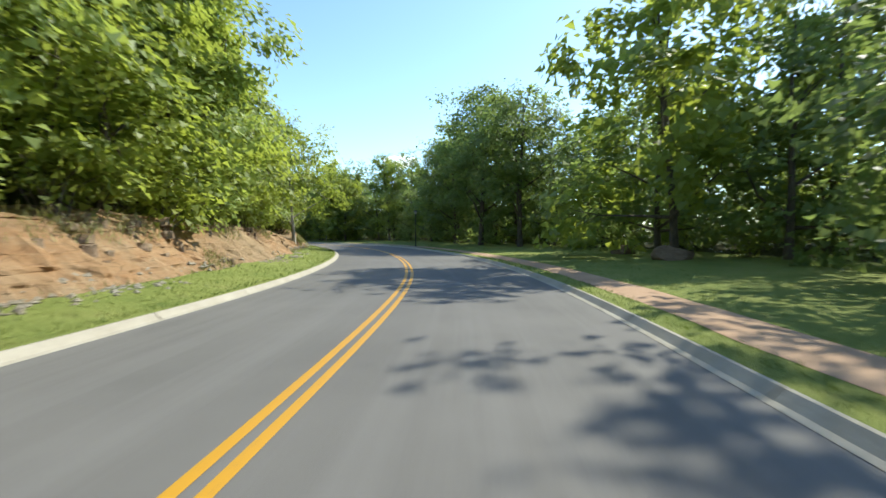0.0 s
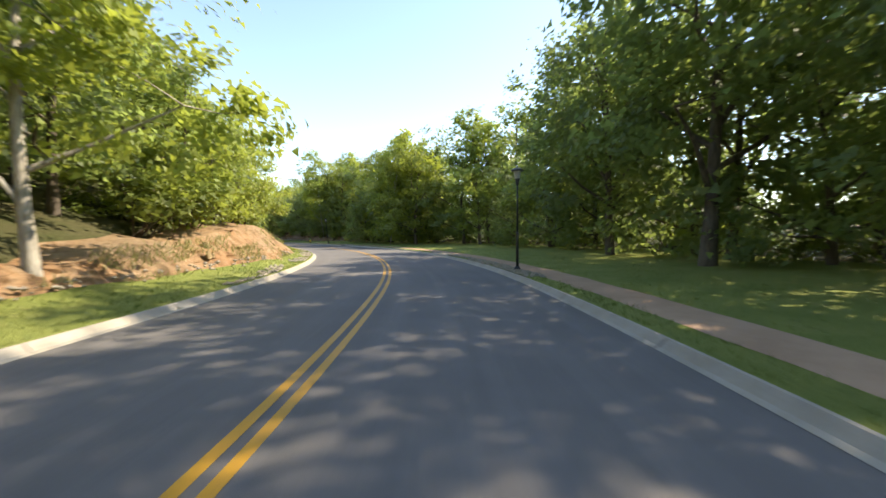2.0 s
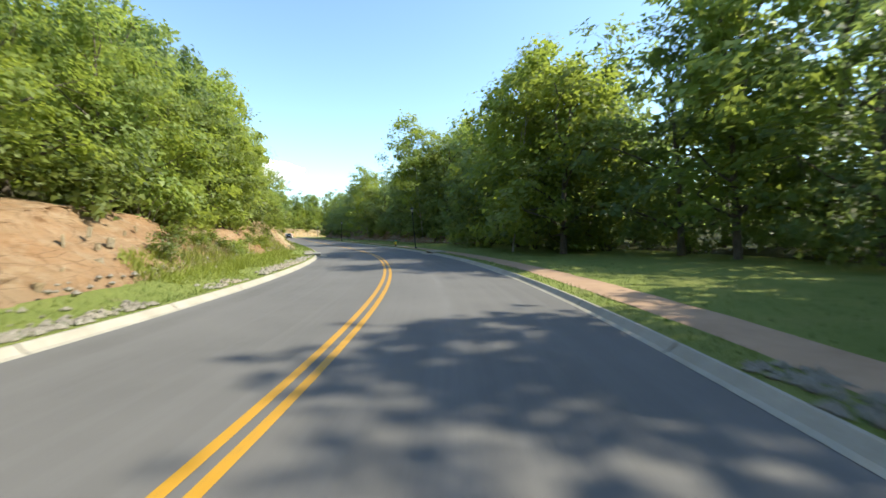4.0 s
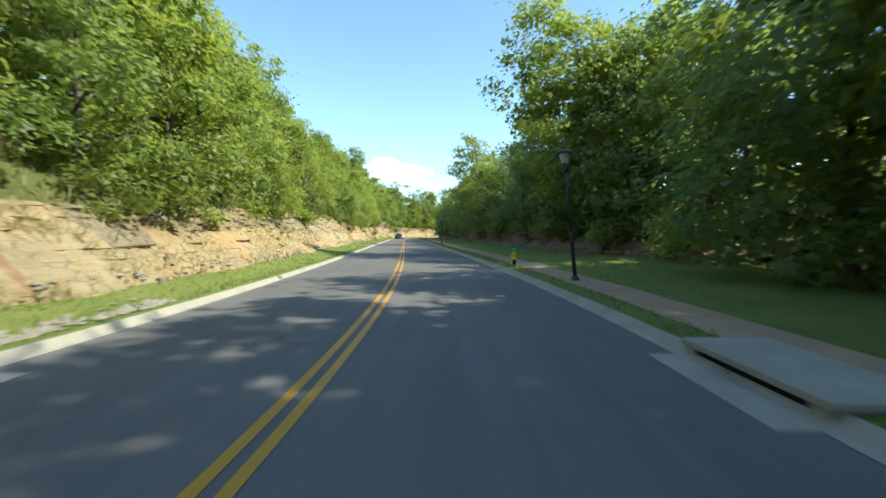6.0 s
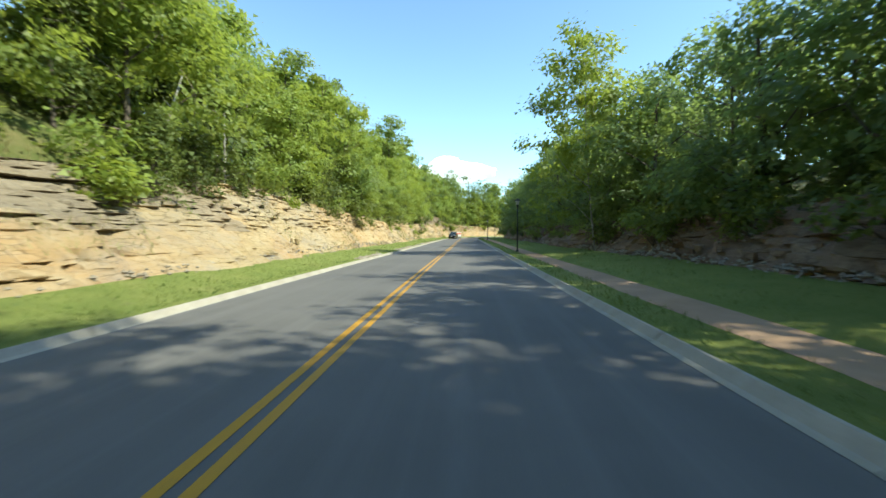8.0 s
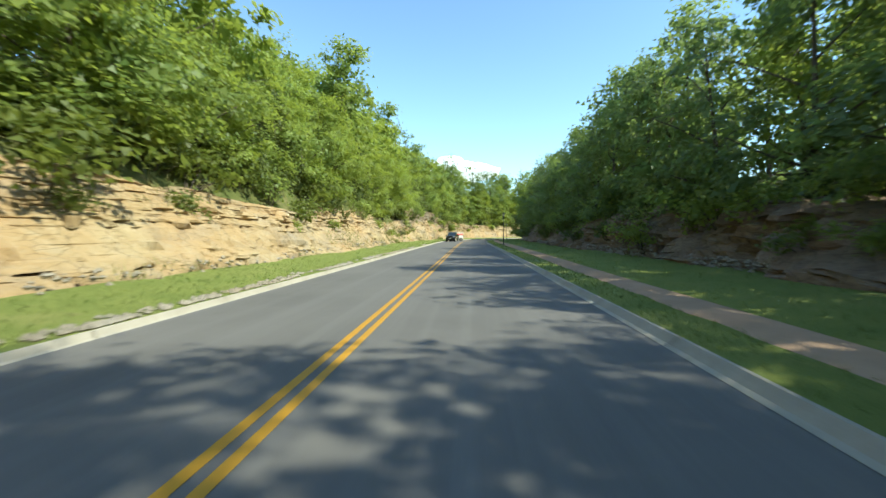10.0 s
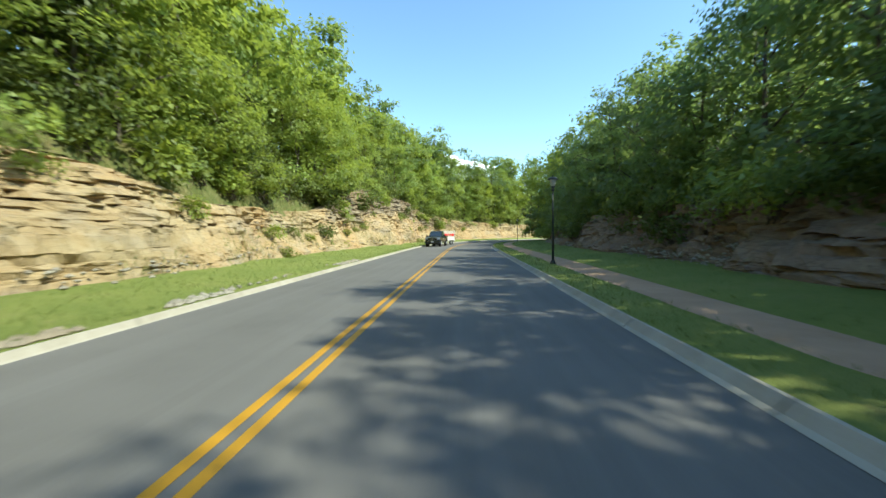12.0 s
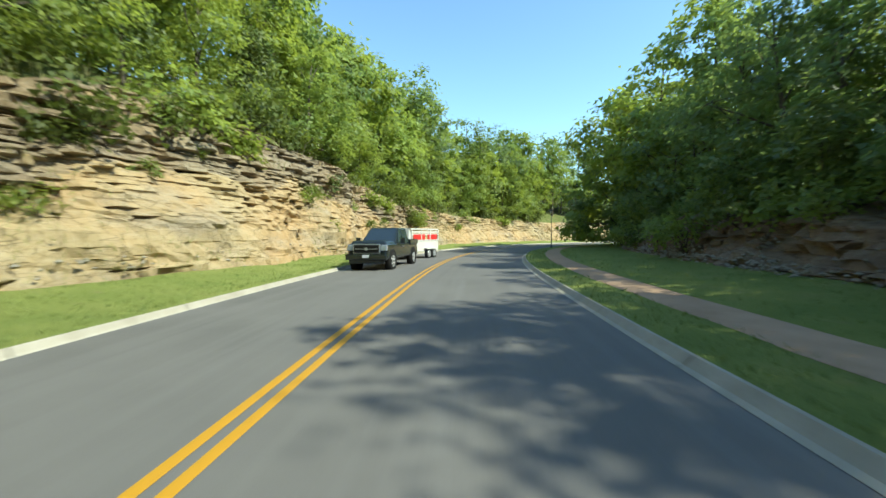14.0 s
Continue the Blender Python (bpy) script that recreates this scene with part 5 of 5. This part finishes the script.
def storm_drain(side):
    """A kerb inlet; its mouth looks to -x (for side 1)."""
    root = tagged(new("storm_drain"), "concrete kerb storm drain, shade of its mouth painted as dark block", "drain", group="storm drains")
    part("lid", block((-0.08, -0.95, 0.135), (0.85, 0.95, 0.2), 0.015), M_CONC, root)
    for y in (-0.9, 0.72):
        part("cheek", block((-0.06, y, -0.05), (0.3, y + 0.18, 0.14), 0.01), M_CONC, root)
    # solid near-black block paints the shade under the lid
    part("mouth", block((-0.03, -0.74, 0.012), (0.25, 0.74, 0.137), 0.0), M_DARK, root, "dark block painted as the shade of the mouth")
    part("apron", block((-0.45, -0.95, -0.1), (0.0, 0.95, 0.022), 0.01), M_CONC, root)
    return root


def boulder(seed, r, squash, label, mat):
    rng = np.random.RandomState(seed)
    bm = bmesh.new()
    bmesh.ops.create_icosphere(bm, subdivisions=3, radius=r)
    cuts = [(Vector(rng.normal(0, 1, 3)).normalized(), rng.uniform(0.42, 0.75) * r) for _ in range(11)]
    for v in bm.verts:
        for n, o in cuts:
            e = v.co.dot(n) - o
            if e > 0:
                v.co -= n * e
        v.co += v.co.normalized() * 0.05 * r * noise.noise(v.co * 3 / r)
        v.co.z *= squash
    me = bpy.data.meshes.new("boulder")
    bm.to_mesh(me)
    bm.free()
    me.materials.append(mat)
    return tagged(new("boulder", me), label, "boulder")


def cloud(seed, bearing, elev, width, height, far=2300.0):
    rng = np.random.RandomState(seed)
    bm = bmesh.new()
    for i in range(26):
        u = rng.uniform(-1, 1)
        r = height * rng.uniform(0.22, 0.42) * (1.05 - 0.6 * abs(u))
        m = Matrix.Translation((u * width * 0.5, rng.uniform(-0.2, 0.2) * width, rng.uniform(-0.25, 0.3) * height * (1.1 - abs(u)))) @ Matrix.Diagonal((r * 1.5, r * 1.3, r * 0.8, 1))
        bmesh.ops.create_icosphere(bm, subdivisions=3, radius=1.0, matrix=m)
    for v in bm.verts:
        v.co += Vector(noise.noise_vector(v.co * (5.0 / height))) * height * 0.05
    for f in bm.faces:
        f.smooth = True
    me = bpy.data.meshes.new("cloud")
    bm.to_mesh(me)
    bm.free()
    me.materials.append(M_CLOUD)
    ob = tagged(new("cloud", me), "small white cumulus cloud low in the blue sky", "cloud", kind="structure")
    b = radians(bearing)
    ob.matrix_world = pose(30 + far * math.sin(b), 90 + far * math.cos(b), far * math.tan(radians(elev)), 0, 0, -bearing)


def build_things():
    lamps = [(69.2, 4.3, 0), (115.02, 4.74, 7), (158.2, 4.72, 0), (203.2, 4.9, 0), (256.5, 4.45, 0)]
    first = None
    for s, d, lean in lamps:
        x, y = at(s, d)
        m = pose(float(x), float(y), 0.12, 0, -lean * 0.8, heading(s)) @ Matrix.Diagonal((0.74, 0.74, 0.85, 1))
        if first is None:
            first = street_lamp()
            first.matrix_world = m
        else:
            keep = first.matrix_basis.copy()
            first.matrix_basis = Matrix.Identity(4)
            copy_thing(first, m)
            first.matrix_basis = keep
    pad = tagged(new("concrete_pad", None), "pale concrete pad round the hydrant crossing the path", "pad", kind="structure")
    part("slab", block((-0.12, -0.65, 0.0), (1.7, 0.7, 0.07), 0.015, (-0.12, 1.7, -0.6, 0.6)), M_CONC, pad)
    stand(pad, 120.9, 4.58, 0.09)
    hydrant = stand(fire_hydrant(), 120.75, 4.46, 0.155, -90)
    hydrant.matrix_world = hydrant.matrix_world @ Matrix.Diagonal((0.64, 0.64, 0.81, 1))
    stand(storm_drain(1), 107.8, 3.82, 0.0)
    stand(storm_drain(-1), 107.1, -3.26, 0.0, 180)
    truck = stand(pickup_truck(), 232.6, -2.07, 0.0, 180 - 3.2)
    truck.matrix_world = truck.matrix_world @ Matrix.Diagonal((0.79, 0.87, 0.83, 1))
    trailer = stand(stock_trailer(), 238.95, -2.37, 0.0, 180 - 12.3)
    trailer.matrix_world = trailer.matrix_world @ Matrix.Diagonal((0.84, 0.87, 0.8, 1))
    for sd_, s, d, r, q in ((3, 46.2, 10.9, 1.0, 0.45), (6, 50.5, 11.4, 0.8, 0.5)):
        b = boulder(sd_, r, q, "large grey weathered boulder in the grass", M_ROCK_GREY)
        stand(b, s, d, float(ground_z(s, d)) + 0.22, 35 * sd_)
    dead = dead_tree(3, 3.6, (1.1, 0.55))
    x, y = at(144.4, -9.6)
    dead.matrix_world = pose(float(x), float(y), float(ground_z(144.4, -9.6)) + 0.1)
    slim = dead_tree(4, 3.4, (0.1, 0.2))
    x, y = at(148.6, -9.3)
    slim.matrix_world = pose(float(x), float(y), float(ground_z(148.6, -9.3)) + 0.1)
    cloud(7, -7.0, 7.8, 420, 150)
    cloud(8, 43.0, 9.7, 150, 80)


build_things()


# ---------------------------------------------------------------- build the setting
build_ground()
build_road()
build_verges()
left_cut = build_cut(-1, 6, LENGTH - 4, CUT_L, [M_ROCK, M_SOIL, M_LEDGE], "rock_cut", "tan layered rock cut with ledges and orange clay", 41,
                     [(110, 0.5), (116, 0.9), (140, 0.8), (165, 0.4), (175, 0.35), (186, 0.6), (198, 0.6), (204, 0.3), (211, 0.3), (219, 0.95), (245, 1.0), (256, 0.6)], soil_until=110.0)
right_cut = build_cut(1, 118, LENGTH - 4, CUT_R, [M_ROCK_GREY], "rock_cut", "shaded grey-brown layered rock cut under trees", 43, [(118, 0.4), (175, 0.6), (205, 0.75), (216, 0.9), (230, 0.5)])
build_rubble(-1, 30, 290, CUT_L, 1500, M_RUBBLE, "rubble", "small pale broken stones along the foot of the cut", 51)
build_rubble(1, 120, 290, CUT_R, 2200, M_RUBBLE, "rubble", "grey broken stones along the foot of the shaded cut", 52)
build_rubble(1, 62, 92, lambda s, r: r.uniform(3.92, 4.5, len(s)), 1300, M_RUBBLE, "gravel", "pale gravel washed over the grass beside the kerb", 53)
build_rubble(-1, 66, 112, lambda s, r: 3.65 + np.abs(r.normal(0, 0.22, len(s))), 2000, M_RUBBLE, "gravel", "pale gravel spilt along the kerb edge", 54)
build_rubble(-1, 150, 206, lambda s, r: 3.48 + np.abs(r.normal(0, 0.17, len(s))), 1900, M_RUBBLE, "gravel", "pale stone chips strewn along the road edge", 57)
build_rubble(-1, 34, 56, lambda s, r: 5.4 + r.normal(0, 0.3, len(s)), 500, M_RUBBLE, "gravel", "scattered broken stone in the grass below the clay bank", 55)
build_rubble(1, 122, 262, lambda s, r: prof(CUT_R, s, 1) + r.rand(len(s)) ** 1.5 * prof(CUT_R, s, 2) * prof(CUT_R, s, 3), 3600, M_RUBBLE, "rubble", "loose grey stones lying on the shaded bank", 56)
build_bank()
plant_woods()
build_far_woods()
build_grass_blades()
build_tall_grass()
build_weeds()


# ---------------------------------------------------------------- pieces, last
build_kerb(-1)
build_kerb(1)
stones_on(left_cut, -1, 112, 262, CUT_L, 150, M_ROCK, 61, 0.42)
stones_on(left_cut, -1, 33, 60, CUT_L, 70, M_ROCK_GREY, 71, 0.5)
stones_on(left_cut, -1, 68, 110, CUT_L, 60, M_ROCK, 75, 0.22)
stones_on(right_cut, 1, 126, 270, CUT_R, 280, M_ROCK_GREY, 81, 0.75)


# the plan is drawn in units of 1.15 m: bring every thing to true metres
UNIT = 1.15
for ob in list(scene.objects):
    if ob.parent is None and ob.type in {"MESH", "EMPTY"}:
        ob.matrix_basis = Matrix.Scale(UNIT, 4) @ ob.matrix_basis
